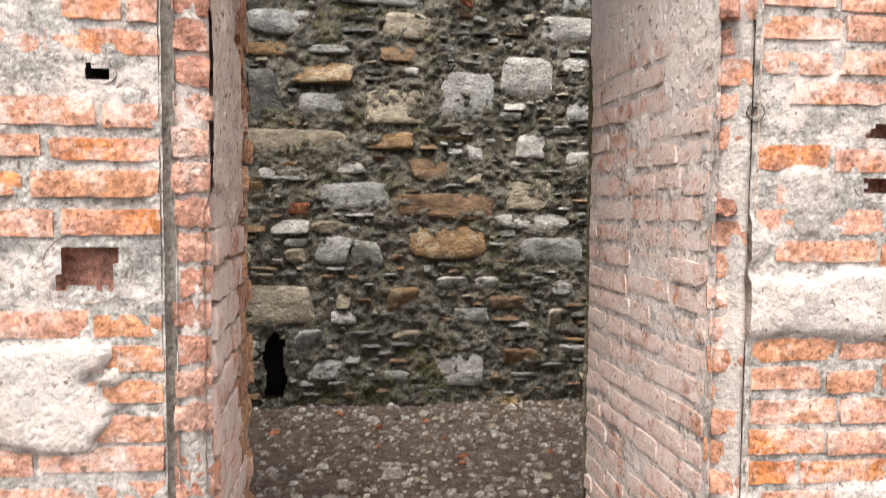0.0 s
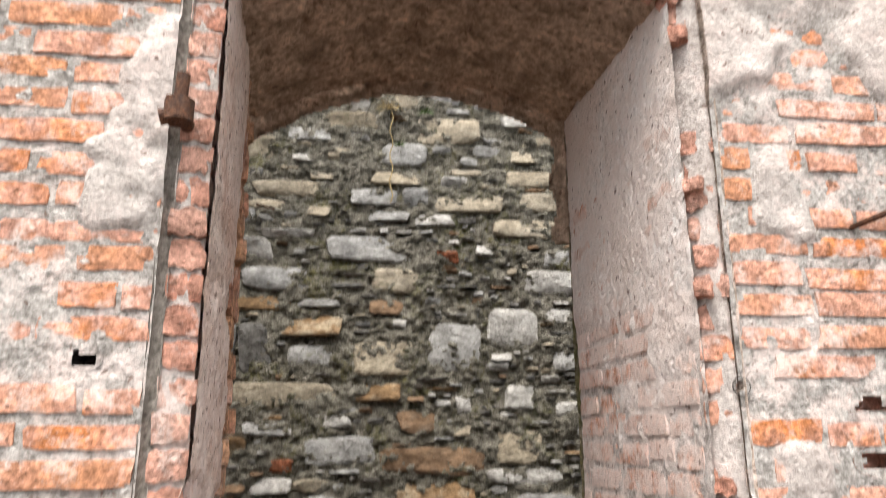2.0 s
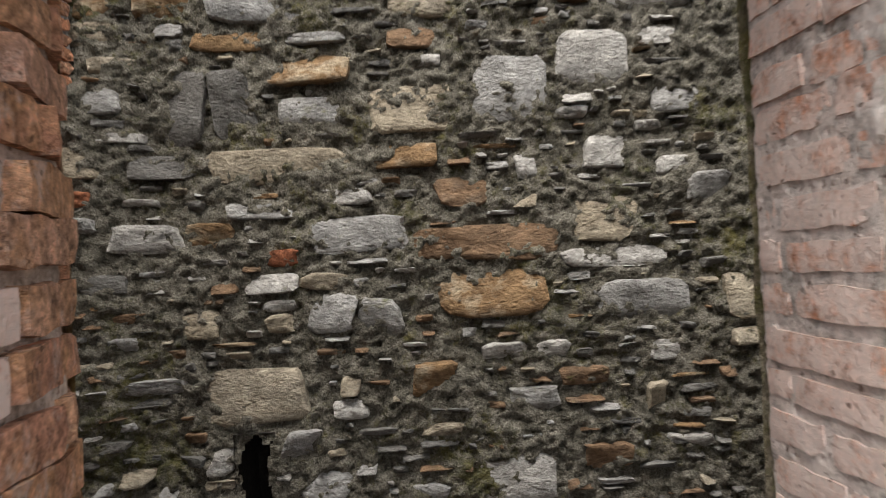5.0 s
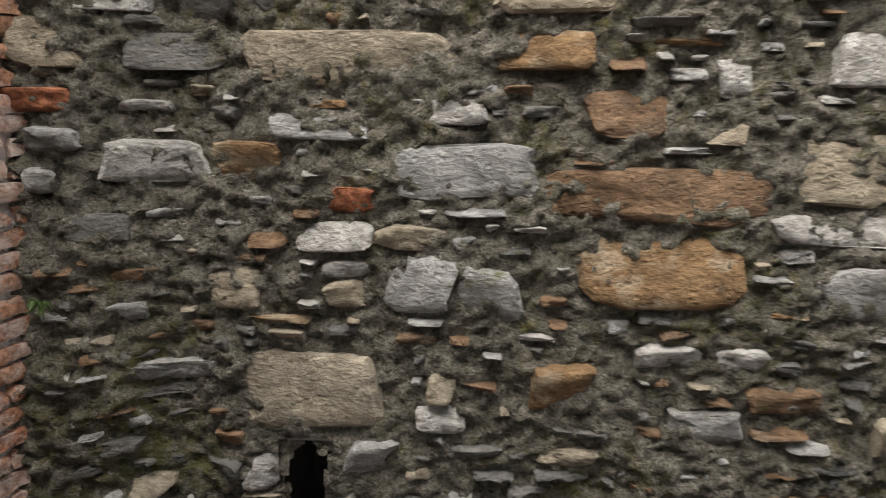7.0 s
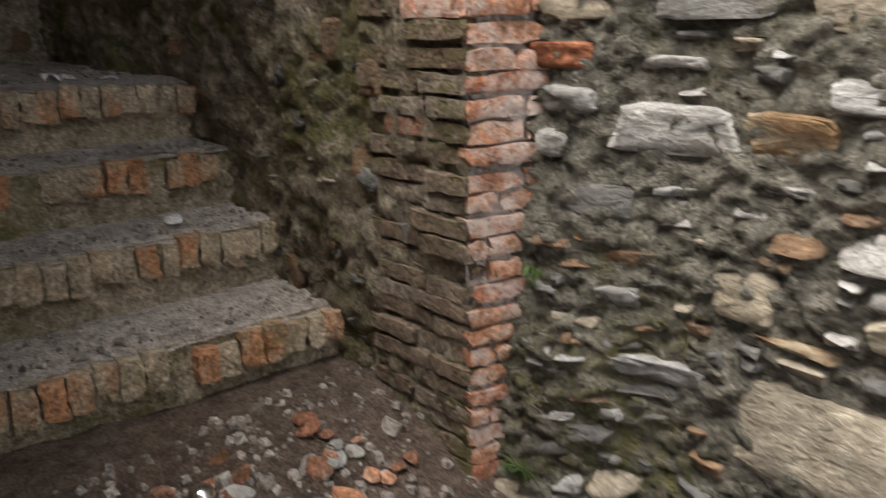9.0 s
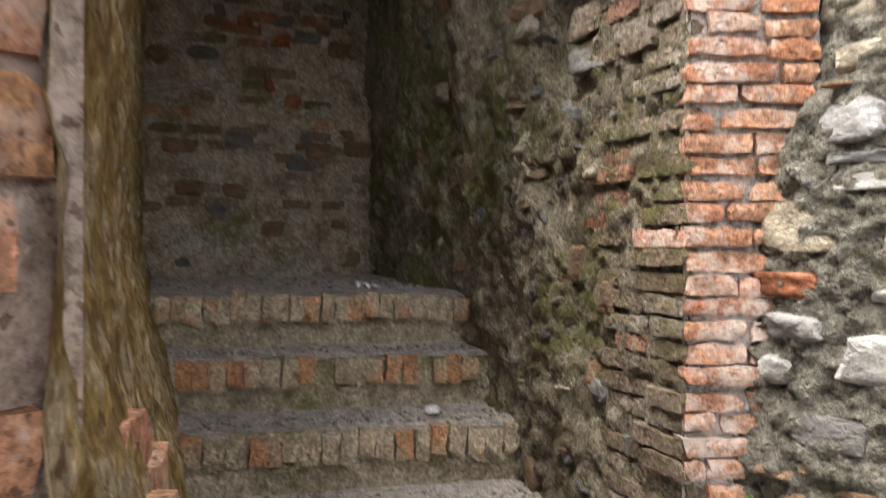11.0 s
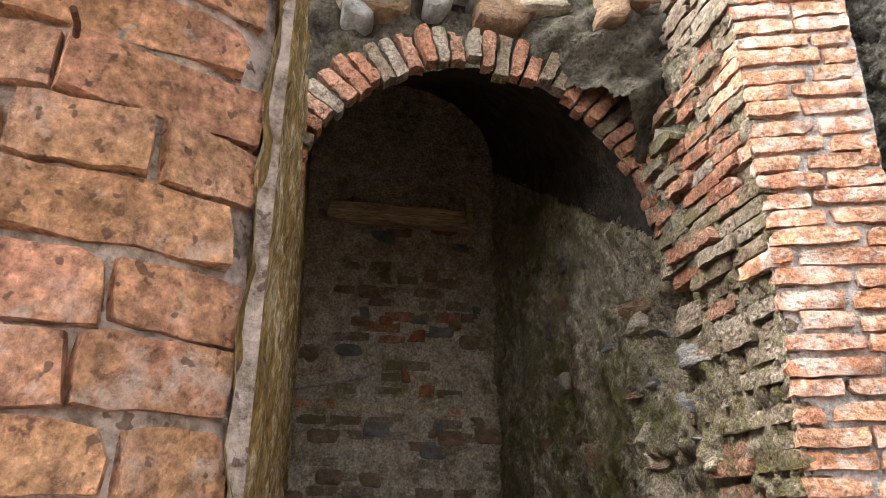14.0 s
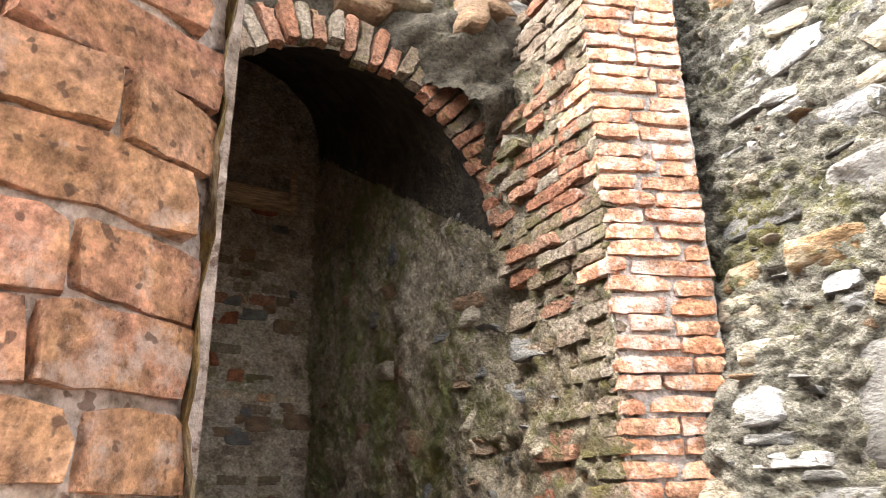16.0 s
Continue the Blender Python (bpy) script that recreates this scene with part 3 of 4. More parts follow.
groove(wall_front_right, 0.448, GR + 0.002, PLASTER_PINK)


# jamb fronts and reveals
def left_jamb(U, V):
    s = np.clip(U, 0, 1)
    return (-0.872 + 0.07 * s + 0.01 * (fbm(V * 9, U * 2, 91) - 0.5), FY + 0.008 + 0.018 * s ** 2 + 0.012 * (fbm(U * 5, V * 14, 92) - 0.5), V)


def right_jamb(U, V):
    s = np.clip(U, 0, 1)
    return (0.452 - 0.07 * s, FY + 0.004 + 0.05 * s ** 2 + 0.012 * (fbm(U * 5, V * 14, 94) - 0.5), V)


sheet("jamb_face", left_jamb, (0, 1.01, 0.2), (-0.15, 2.56, 0.012), MORTAR, wall_front_left, None, lambda u, v: 0.3 + 0 * u)
sheet("jamb_face", right_jamb, (0, 1.01, 0.2), (-0.15, 2.56, 0.012), MORTAR, wall_front_right, None, lambda u, v: 0.55 + 0.45 * smooth(fbm(u * 2, v * 4, 95), 0.4, 0.6))


def reveal_left_x(y):
    """The left reveal runs nearly straight and then rounds away into the passage."""
    y = np.asarray(y, dtype=float)
    return XL - 0.03 * np.clip((y - FY) / 0.67, 0, 1) - 0.10 * np.clip((y - 2.42) / 0.22, 0, 1.1) ** 2.2


def reveal_right_x(y):
    return XR - 0.035 * (y - FY) / (BY - FY)


def cover_rl(y, z):
    m = smooth(fbm(y * 3, z * 3, 101) * 0.5 + 0.5 * smooth(z, 0.7, 1.3) - 0.45 * smooth(y, 2.22, 2.4), 0.62, 0.72)
    return m


def cover_rr(y, z):
    edge = smooth(y, 2.25, 2.5) * smooth(1.9 - z, 0.0, 0.4)
    front = smooth(1.88 - y, 0, 0.08) * smooth(1.75 - z, 0, 0.4)
    m = smooth(fbm(y * 5, z * 5, 111, 5, 0.65) * 0.75 + 0.42 * smooth(z, 0.9, 1.9) - 0.3 * edge - 0.25 * front, 0.50, 0.66)
    return m


def rl_place(U, V):
    d = -0.012 + 0.026 * cover_rl(U, V) + 0.012 * (fbm(U * 15, V * 15, 102) - 0.5) + 0.008 * (fbm(U * 60, V * 60, 103, 2) - 0.5)
    return reveal_left_x(U) + d, U, V


def rr_place(U, V):
    d = -0.001 + 0.008 * cover_rr(U, V) + 0.008 * (fbm(U * 6, V * 6, 112) - 0.5) + 0.008 * (fbm(U * 60, V * 60, 113, 2) - 0.5)
    return reveal_right_x(U) - d, U, V


sheet("reveal_face", rl_place, (FY + 0.004, BY + 0.05, 0.012), (-0.15, 2.55, 0.012), PLASTER_PINK, wall_front_left, None, cover_rl)
sheet("reveal_face", rr_place, (FY + 0.022, BY + 0.012, 0.012), (-0.15, 2.55, 0.012), PLASTER, wall_front_right, None, cover_rr)


def soffit_place(U, V):
    d = 0.016 * (fbm(U * 8, V * 8, 121) - 0.5) + 0.02 * smooth(fbm(U * 22, V * 9, 122), 0.62, 0.75)
    return U, V, arch(U, 2.655 - 0.03 * (V - FY), 0.19 - 0.02 * (V - FY)) + d


tagged(sheet("soffit", soffit_place, (-0.87, 0.43, 0.014), (FY - 0.0, BY + 0.03, 0.014), SOFFIT), "sooty plastered underside of the doorway arch", "soffit", kind="structure")


# ragged lip round the back of the opening
def lip_keep(u, v):
    inner = arch(u, 2.60, 0.20) - 0.02 * fbm(u * 12, v * 12, 131)
    side = (u > 0.30 + 0.012 * np.sin(v * 30)) & (v > 2.0)
    return (v > inner) | side


for k, yy in enumerate((BY + 0.02, BY + 0.07)):
    sheet("lip", lambda U, V, yy=yy: (U, yy + 0.02 * (fbm(U * 12, V * 12, 132) - 0.5), V), (-0.9, 0.45, 0.012), (2.0, 2.8, 0.012), SOFFIT, wall_front_top, lip_keep)


# inner face of the front wall, which runs on as the side of the stairs
def batter(x, z):
    """The foot of the wall inside the doorway is thicker."""
    return 0.15 * smooth(1.6 - z, 0, 0.85) * smooth(-x, 0.88, 1.06)


def back_place(U, V):
    d = 0.05 * (fbm(U * 6, V * 3, 141) - 0.5) + 0.05 * (fbm(U * 25, V * 9, 142) - 0.5)
    return U, BY + 0.012 + np.abs(d) + batter(U, V), V


sheet("inner_face", back_place, (-5.0, -0.90, 0.014), (-0.15, TOP, 0.016), CRUST, wall_front_left)
sheet("inner_face", back_place, (0.34, 3.2, 0.03), (-0.15, TOP, 0.03), DAMP_WALL, wall_front_right)
sheet("inner_face", back_place, (-0.84, 0.36, 0.03), (2.72, TOP, 0.03), DAMP_WALL, wall_front_top)

# ---- brick pillar and the wall beside the stairs ----
PX, PY = -1.757, 3.985
CY, RAD, AX = 3.32, 0.68, -2.45
wall_stair = solid("wall_stair", -5.2, PX - 0.10, PY + 0.12, 5.0, -0.2, 4.7, DAMP_WALL, "mossy rubble wall beside the stairs, ending in a brick corner")
ED = Vector((0.105, 0.30, 0)).normalized()
EN = Vector((ED.y, -ED.x, 0))


def pier_place(U, V):
    d = -0.018 + 0.03 * (fbm(U * 20, V * 20, 151) - 0.5)
    return PX + ED.x * U + EN.x * d, PY + ED.y * U + EN.y * d, V


sheet("pier_face", pier_place, (0.0, 0.36, 0.014), (0.0, 4.7, 0.014), MORTAR, wall_stair, None, lambda u, v: 0.5 * smooth(fbm(u * 5, v * 4, 153) + 0.2 * smooth(v, 1.8, 3), 0.5, 0.7))


def side_place(U, V):
    near = smooth(U, -2.5, -1.8)
    d = (0.10 - 0.085 * near) * (fbm(U * 4, V * 4, 161) - 0.5) + (0.07 - 0.04 * near) * (fbm(U * 13, V * 11, 162) - 0.5) + 0.05 * (fbm(U * 34, V * 30, 163, 2) - 0.5)
    hollow = 0.15 * np.exp(-(((U + 2.42) / 0.16) ** 2 + ((V - 2.2) / 0.2) ** 2))
    return U, PY + 0.015 - d + hollow, V


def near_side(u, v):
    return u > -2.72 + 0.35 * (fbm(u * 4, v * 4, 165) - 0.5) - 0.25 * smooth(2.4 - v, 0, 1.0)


def under_vault(u, v):
    return np.where(u > AX, v < 3.2, v < 2.60 + 0.62 * (AX - u))


sheet("side_face", side_place, (-4.85, PX + 0.006, 0.016), (0.0, 4.2, 0.016), DAMP_WALL, wall_stair, lambda u, v: near_side(u, v) & under_vault(u, v))
# further in: a second colour mix, slightly paler and mossier than the near one
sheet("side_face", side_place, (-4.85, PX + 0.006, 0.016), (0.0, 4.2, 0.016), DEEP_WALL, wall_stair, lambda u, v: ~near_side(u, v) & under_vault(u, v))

# added wall, almost wholly out of view, that keeps sun and sky off the stairs
wall_south = solid("wall_south", -5.4, -2.5, 1.84, BY - 0.01, -0.19, 5.5, DAMP_WALL, "added masonry, mostly unseen, that keeps sun and sky light out of the stairs")
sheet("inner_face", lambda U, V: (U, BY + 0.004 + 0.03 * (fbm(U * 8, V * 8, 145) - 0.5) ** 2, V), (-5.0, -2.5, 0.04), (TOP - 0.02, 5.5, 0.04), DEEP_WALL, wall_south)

# ---- vault over the stairs, climbing with them ----
wall_arch = solid("wall_arch", -2.95, -2.62, 2.0, 4.9, 4.0, 4.5, DAMP_WALL, "rubble wall over a dark brick-ringed vault")
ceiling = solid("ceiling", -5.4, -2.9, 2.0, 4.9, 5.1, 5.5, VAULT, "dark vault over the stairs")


def vault_place(U, V):
    a = U
    rr = RAD + 0.03 * (fbm(a * 5, V * 5, 171) - 0.5) + 0.02 * (fbm(a * 16, V * 16, 172) - 0.5)
    return V, CY + np.cos(a) * rr, 2.58 + 0.62 * (AX - V) + np.sin(a) * rr


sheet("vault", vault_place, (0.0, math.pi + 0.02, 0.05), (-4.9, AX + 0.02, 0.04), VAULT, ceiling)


def arch_wall_keep(u, v):
    return ((u - CY) ** 2 + np.clip(v - 2.58, 0, 9) ** 2 > (RAD + 0.02) ** 2) & (v > 2.58)


def arch_wall_place(U, V):
    bulge = 0.24 * smooth(U, 3.45, 3.9) * smooth(V, 2.85, 3.1) * smooth(3.9 - V, 0, 0.5)
    d = bulge + 0.20 * (fbm(U * 5, V * 5, 181) - 0.5) + 0.12 * (fbm(U * 15, V * 15, 182) - 0.5)
    return AX + d, U, V


sheet("arch_face", arch_wall_place, (2.0, 4.2, 0.018), (2.5, 4.6, 0.018), SHADED_RUBBLE, wall_arch, arch_wall_keep)
wall_end = solid("wall_end", -5.4, -4.86, 2.2, 4.9, -0.2, 5.6, SOOT_WALL, "damp end wall of brick and rubble above the landing")


def end_place(U, V):
    led = 0.05 * smooth(2.27 - V, -0.01, 0.02)
    d = led + 0.03 * (fbm(U * 6, V * 6, 191) - 0.5) + 0.03 * (fbm(U * 22, V * 22, 192) - 0.5)
    return -4.80 + d, U, V


sheet("end_face", end_place, (2.5, 4.15, 0.018), (0.9, 5.2, 0.018), SOOT_WALL, wall_end)

# ---- stairs ----
staircase = tagged(new("staircase"), "worn stairs edged with upright bricks, mossy and littered", "stairs")


def step_part(z, x_right, x_back, z_low):
    """A tread that runs from its front edge to the riser of the next one."""
    def place(U, V):
        s = (V - 2.6) / 1.42
        edge = x_right - 0.27 * (1 - s)
        back = x_back - 0.27 * (1 - s)
        x = edge + (back - edge) * U
        return x, V, z + 0.02 * U + 0.02 * (fbm(x * 7, V * 7, 201) - 0.5) + 0.012 * (fbm(x * 25, V * 25, 202) - 0.5) - 0.012 * (U < 0.05)
    st = sheet("step", place, (0, 1.08, 0.07), (2.6, 4.03, 0.03), STEP_DIRT, staircase)

    def front(U, V):
        s = (V - 2.6) / 1.42
        x = x_right - 0.27 * (1 - s) - 0.01
        return x + 0.012 * (fbm(V * 9, U * 9, 203) - 0.5) + 0.03 * (1 - (U - z_low) / (z - z_low)), V, U
    sheet("riser", front, (z_low, z + 0.004, 0.02), (2.6, 4.03, 0.03), RISER, st)
    y = 2.68 + rng.uniform(0, 0.03)
    while y < 3.98:
        w = rng.uniform(0.046, 0.064)
        if rng.random() < 0.94:
            s = (y - 2.6) / 1.42
            b = lay(st, BRICK_STEP, (x_right - 0.27 * (1 - s) + rng.uniform(0.03, 0.052), y, z - 0.055 + rng.normal(0, 0.007)), (0, 0.2, 1), (1, -0.19, 0),
                    rng.uniform(0.09, 0.12), w * 1.05, 1.6, up=(0.19, 1, rng.normal(0, 0.06)))
        y += w + rng.uniform(0.003, 0.014)


step_part(0.61, -2.38, -2.72, 0.33)
step_part(0.84, -2.69, -3.00, 0.58)
step_part(1.06, -2.97, -3.25, 0.82)
step_part(1.29, -3.22, -4.90, 1.04)


# ---- loose things ----
def tube(name, points, radius, material, parent=None, sides=8):
    cu = bpy.data.curves.new(name, "CURVE")
    cu.dimensions, cu.bevel_depth, cu.bevel_resolution, cu.use_fill_caps = "3D", radius, 2, True
    sp = cu.splines.new("POLY")
    sp.points.add(len(points) - 1)
    for p, c in zip(sp.points, points):
        p.co = (*c, 1)
    tmp = bpy.data.objects.new("tmp", cu)
    me = bpy.data.meshes.new_from_object(tmp)
    bpy.data.objects.remove(tmp)
    me.name = name
    me.materials.clear()
    me.materials.append(material)
    me.polygons.foreach_set("use_smooth", [True] * len(me.polygons))
    ob = new(name, me)
    if parent is not None:
        ob.parent = parent
    return ob


tagged(tube("iron_rod", [(0.80, 1.80, 1.795), (0.81, 1.72, 1.80), (0.85, 1.66, 1.815), (0.93, 1.62, 1.86), (1.02, 1.60, 1.90), (1.12, 1.60, 1.93)], 0.0085, RUST),
       "bent rusty iron rod sticking out of the wall", "iron rod")
hinge = tagged(new("iron_pintle"), "broken rusty iron pintle set in the jamb", "hinge")
hinge.location = (-0.865, 1.69, 1.99)
tube("pin", [(0, 0, 0.0), (0.003, 0, 0.11)], 0.016, RUST, hinge)
tube("block", [(0.0, 0.0, -0.01), (0.0, 0.0, 0.045)], 0.034, RUST, hinge)
tube("bracket", [(-0.04, 0.0, 0.0), (0.0, 0.0, 0.01), (0.01, 0.09, 0.01)], 0.02, RUST, hinge)
tagged(tube("iron_pipe", [(-4.55, 2.62, 2.32), (-4.3, 2.95, 2.34), (-4.2, 3.08, 2.355)], 0.017, DUSTY_PIPE), "thin rusty pipe leaning out of the stair wall", "pipe")
tagged(tube("iron_nail", [(-0.79, 2.46, 2.04), (-0.76, 2.47, 2.035), (-0.73, 2.475, 2.03)], 0.004, RUST), "rusty nail in a brick joint", "nail")


def plank(name, size, m, material, label, category):
    bm = bmesh.new()
    bmesh.ops.create_cube(bm, size=1, matrix=Matrix.Diagonal((*size, 1)))
    bmesh.ops.bevel(bm, geom=bm.edges[:], offset=0.006, segments=1, affect="EDGES")
    bmesh.ops.subdivide_edges(bm, edges=[e for e in bm.edges if e.calc_length() > 0.3], cuts=8)
    for v in bm.verts:
        v.co += Vector((rng.normal(0, 0.003), 0, rng.normal(0, 0.004)))
    me = bpy.data.meshes.new(name)
    bm.to_mesh(me)
    bm.free()
    me.materials.append(material)
    ob = new(name, me)
    ob.matrix_world = m
    return tagged(ob, label, category)


plank("wooden_beam", (0.10, 1.02, 0.13), pose(-4.70, 3.30, 3.58, 0, 0, 0), WOOD, "dusty squared timber beam set in the end wall", "beam")
plank("wooden_stake", (0.05, 0.045, 0.28), pose(-4.62, 3.77, 3.66, 3, 0, 0), WOOD, "short upright stake at the beam end", "stake")

# a shiny cap, a clear lid and scraps lying on the steps
bm = bmesh.new()
bmesh.ops.create_uvsphere(bm, u_segments=20, v_segments=12, radius=0.032)
for v in bm.verts:
    v.co.z = v.co.z * 0.75 if v.co.z > 0 else v.co.z * 0.35
me = bpy.data.meshes.new("metal_cap")
bm.to_mesh(me)
bm.free()
me.materials.append(CHROME)
me.polygons.foreach_set("use_smooth", [True] * len(me.polygons))
cap = tagged(new("metal_cap", me), "small shiny domed metal cap on the rubble", "metal cap")
cap.location = (-1.99, 3.31, 0.455)
bm = bmesh.new()
bmesh.ops.create_cone(bm, cap_ends=True, segments=20, radius1=0.032, radius2=0.026, depth=0.015)
bmesh.ops.bevel(bm, geom=bm.edges[:], offset=0.004, segments=2, affect="EDGES")
me = bpy.data.meshes.new("plastic_lid")
bm.to_mesh(me)
bm.free()
me.materials.append(PALE_MISC)
lid = tagged(new("bottle_cap", me), "pale round plastic lid lying on a dirty step", "lid")
lid.matrix_world = pose(-2.86, 3.72, 0.875, 8, 6, 0)


def scrap(x, y, z, s, label="crumpled scrap of white plastic on a step"):
    bm = bmesh.new()
    bmesh.ops.create_grid(bm, x_segments=6, y_segments=4, size=1)
    for v in bm.verts:
        v.co = Vector((v.co.x * s, v.co.y * s * 0.6, rng.uniform(0, 0.5) * s))
    bmesh.ops.solidify(bm, geom=bm.faces[:], thickness=0.003)
    me = bpy.data.meshes.new("plastic_scrap")
    bm.to_mesh(me)
    bm.free()
    me.materials.append(PALE_MISC)
    ob = tagged(new("plastic_scrap", me), label, "litter", group="litter on the stairs")
    ob.matrix_world = pose(x, y, z, 0, 0, rng.uniform(0, 180))


scrap(-3.55, 3.66, 1.30, 0.06)
scrap(-3.12, 3.2, 1.078, 0.022)
scrap(-3.05, 3.55, 1.078, 0.018)
scrap(-3.42, 3.8, 1.30, 0.03)


def lump(name, x, y, z, s, material, label, category, group):
    """A broken lump of stone or brick."""
    bm = bmesh.new()
    bmesh.ops.create_icosphere(bm, subdivisions=2, radius=1)
    k = Vector((rng.uniform(0.8, 1.25), rng.uniform(0.6, 0.95), rng.uniform(0.4, 0.65))) * s
    cuts = [Vector(rng.normal(0, 1, 3)).normalized() for _ in range(5)]
    for v in bm.verts:
        for c in cuts:
            d = v.co.dot(c) - 0.62
            if d > 0:
                v.co -= c * d
        v.co = Vector((v.co.x * k.x, v.co.y * k.y, v.co.z * k.z))
    me = bpy.data.meshes.new(name)
    bm.to_mesh(me)
    bm.free()
    me.materials.append(material)
    ob = tagged(new(name, me), label, category, group=group)
    ob.matrix_world = pose(x, y, z, rng.uniform(-12, 12), rng.uniform(-12, 12), rng.uniform(0, 360))
    return ob


def at_ground(x, y):
    a, b = np.array([x]), np.array([y])
    return float(ground_place(a, b)[2][0])


for _ in range(150):
    x, y = rng.uniform(-2.15, -1.1), rng.uniform(2.85, 3.9)
    s = rng.uniform(0.018, 0.045)
    if rng.random() < 0.72:
        lump("brick_fragment", x, y, at_ground(x, y) + s * 0.25, s, BRICK_RED if rng.random() < 0.5 else BRICK_PILLAR, "broken piece of orange brick in the rubble", "brick fragment", "rubble by the stairs")
    else:
        lump("loose_stone", x, y, at_ground(x, y) + s * 0.25, s, STONES[("pale", "grey", "grey")[int(rng.integers(3))]], "loose grey stone in the rubble heap", "stone", "rubble by the stairs")
for _ in range(42):
    x, y = rng.uniform(-0.95, 0.55), rng.uniform(2.7, 4.1)
    s = rng.uniform(0.012, 0.032)
    if rng.random() < 0.22:
        lump("brick_fragment", x, y, at_ground(x, y) + s * 0.2, s, STONES["brick"], "broken piece of red brick on the ground", "brick fragment", "rubble on the ground")
    else:
        lump("loose_stone", x, y, at_ground(x, y) + s * 0.2, s, STONES[("pale", "grey", "tan")[int(rng.integers(3))]], "loose stone chip on the ground", "stone", "rubble on the ground")

# fine chips as one scatter
verts, faces = [], []
for i in range(5400):
    if i < 3600:
        x, y = rng.uniform(-2.3, 1.0), rng.uniform(2.45, 4.22)
        z = at_ground(x, y)
    else:
        k = int(rng.integers(4))
        sz, sx, sb = ((0.61, -2.38, -2.72), (0.84, -2.69, -3.0), (1.06, -2.97, -3.25), (1.29, -3.22, -4.6))[k]
        y = rng.uniform(2.7, 3.98)
        x = sx + (sb - sx) * rng.uniform(0.1, 1) - 0.27 * (1 - (y - 2.6) / 1.42)
        z = sz + 0.012
    s = (rng.gamma(2.0, 0.0038) + 0.003) * (1.0 if i < 3600 else 0.55)
    base = len(verts)
    rot = rng.uniform(0, 6.28)
    for j in range(4):
        a = rot + j * 1.57 + rng.normal(0, 0.25)
        verts.append((x + s * 1.3 * math.cos(a), y + s * math.sin(a), z - 0.002))
    for j in range(4):
        a = rot + j * 1.57 + rng.normal(0, 0.25)
        verts.append((x + s * 0.85 * math.cos(a), y + s * 0.7 * math.sin(a), z + s * rng.uniform(0.4, 0.8)))
    faces += [(base + 4, base + 5, base + 6, base + 7)] + [(base + j, base + (j + 1) % 4, base + 4 + (j + 1) % 4, base + 4 + j) for j in range(4)]
tagged(raw("gravel", verts, faces, CHIPS, shade=False), "scatter of small stone and brick chips", "gravel", kind="stuff")


# grass and weeds
def blades(name, x, y, z, count, length, material, label, category, hang=0.0, width=0.003):
    verts, faces = [], []
    for _ in range(count):
        a, ln = rng.uniform(0, 6.28), length * rng.uniform(0.5, 1.1)
        dx, dy, up = math.cos(a) * 0.55, -abs(math.sin(a)) * 0.55, rng.uniform(0.2, 1) - hang
        ox = rng.normal(0, length * 0.12)
        base = len(verts)
        for j in range(5):
            t = j / 4
            px, py, pz = x + ox + dx * ln * t, y + dy * ln * t, z + ln * (up * t - 0.5 * t * t)
            w = width * (1 - t * 0.9)
            verts += [(px - w * math.sin(a + 1), py, pz), (px + w * math.sin(a + 1), py, pz + w)]
        faces += [(base + 2 * j, base + 2 * j + 1, base + 2 * j + 3, base + 2 * j + 2) for j in range(4)]
    return tagged(raw(name, verts, faces, material), label, category)


blades("dry_grass", -0.27, wall_y(3.38) - 0.03, 3.38, 60, 0.16, STRAW, "tuft of dry grass growing from the wall", "grass")
blades("weed", -0.02, wall_y(3.38) - 0.03, 3.36, 70, 0.09, LEAF, "small green weed growing from the wall", "plant", width=0.006)
blades("weed", -0.2, wall_y(3.12) - 0.03, 3.11, 50, 0.07, LEAF, "small green weed growing from the wall", "plant", width=0.006)
blades("weed", -1.64, 4.06, 0.30, 60, 0.10, LEAF, "green weed at the foot of the brick pillar", "plant", width=0.008)
blades("weed", -1.64, 4.10, 0.88, 40, 0.06, LEAF, "green weed in the pillar joint", "plant", hang=0.3, width=0.008)
blades("dry_grass", 0.35, 4.12, 0.05, 80, 0.16, STRAW, "dry grass at the foot of the wall", "grass")
root = [(-0.25 + 0.012 * math.sin(i * 1.7), wall_y(3.36 - i * 0.05) - 0.035, 3.36 - i * 0.05) for i in range(14)]
tagged(tube("dry_root", root, 0.0035, STRAW), "pale dry root hanging down the wall", "root")
tagged(tube("dry_twig", [(-1.55, 3.95, 0.22), (-1.45, 3.93, 0.2), (-1.36, 3.97, 0.14), (-1.2, 3.98, 0.1)], 0.004, STRAW), "dry twig lying on the rubble", "twig")

# ---- cups behind the small openings, the smallest lined near black for their shade ----
for parent, cx, cz, rx, rz in ((wall_front_left, -1.022, 1.447, 0.034, 0.022), (wall_front_left, -1.057, 1.03, 0.095, 0.08), (wall_front_right, 0.462, 1.396, 0.022, 0.022),
                               (wall_front_right, 0.785, 1.352, 0.064, 0.036), (wall_front_right, 0.785, 1.222, 0.066, 0.038)):
    bm = bmesh.new()
    bmesh.ops.create_cone(bm, cap_ends=True, segments=16, radius1=1, radius2=0.8, depth=0.07, matrix=pose(cx, FY + 0.035, cz, -90, 0, 0) @ Matrix.Diagonal((rx, rz, 1, 1)))
    bmesh.ops.delete(bm, geom=[f for f in bm.faces if f.normal.y < -0.9], context="FACES")
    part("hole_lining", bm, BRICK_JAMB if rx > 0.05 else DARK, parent, "")

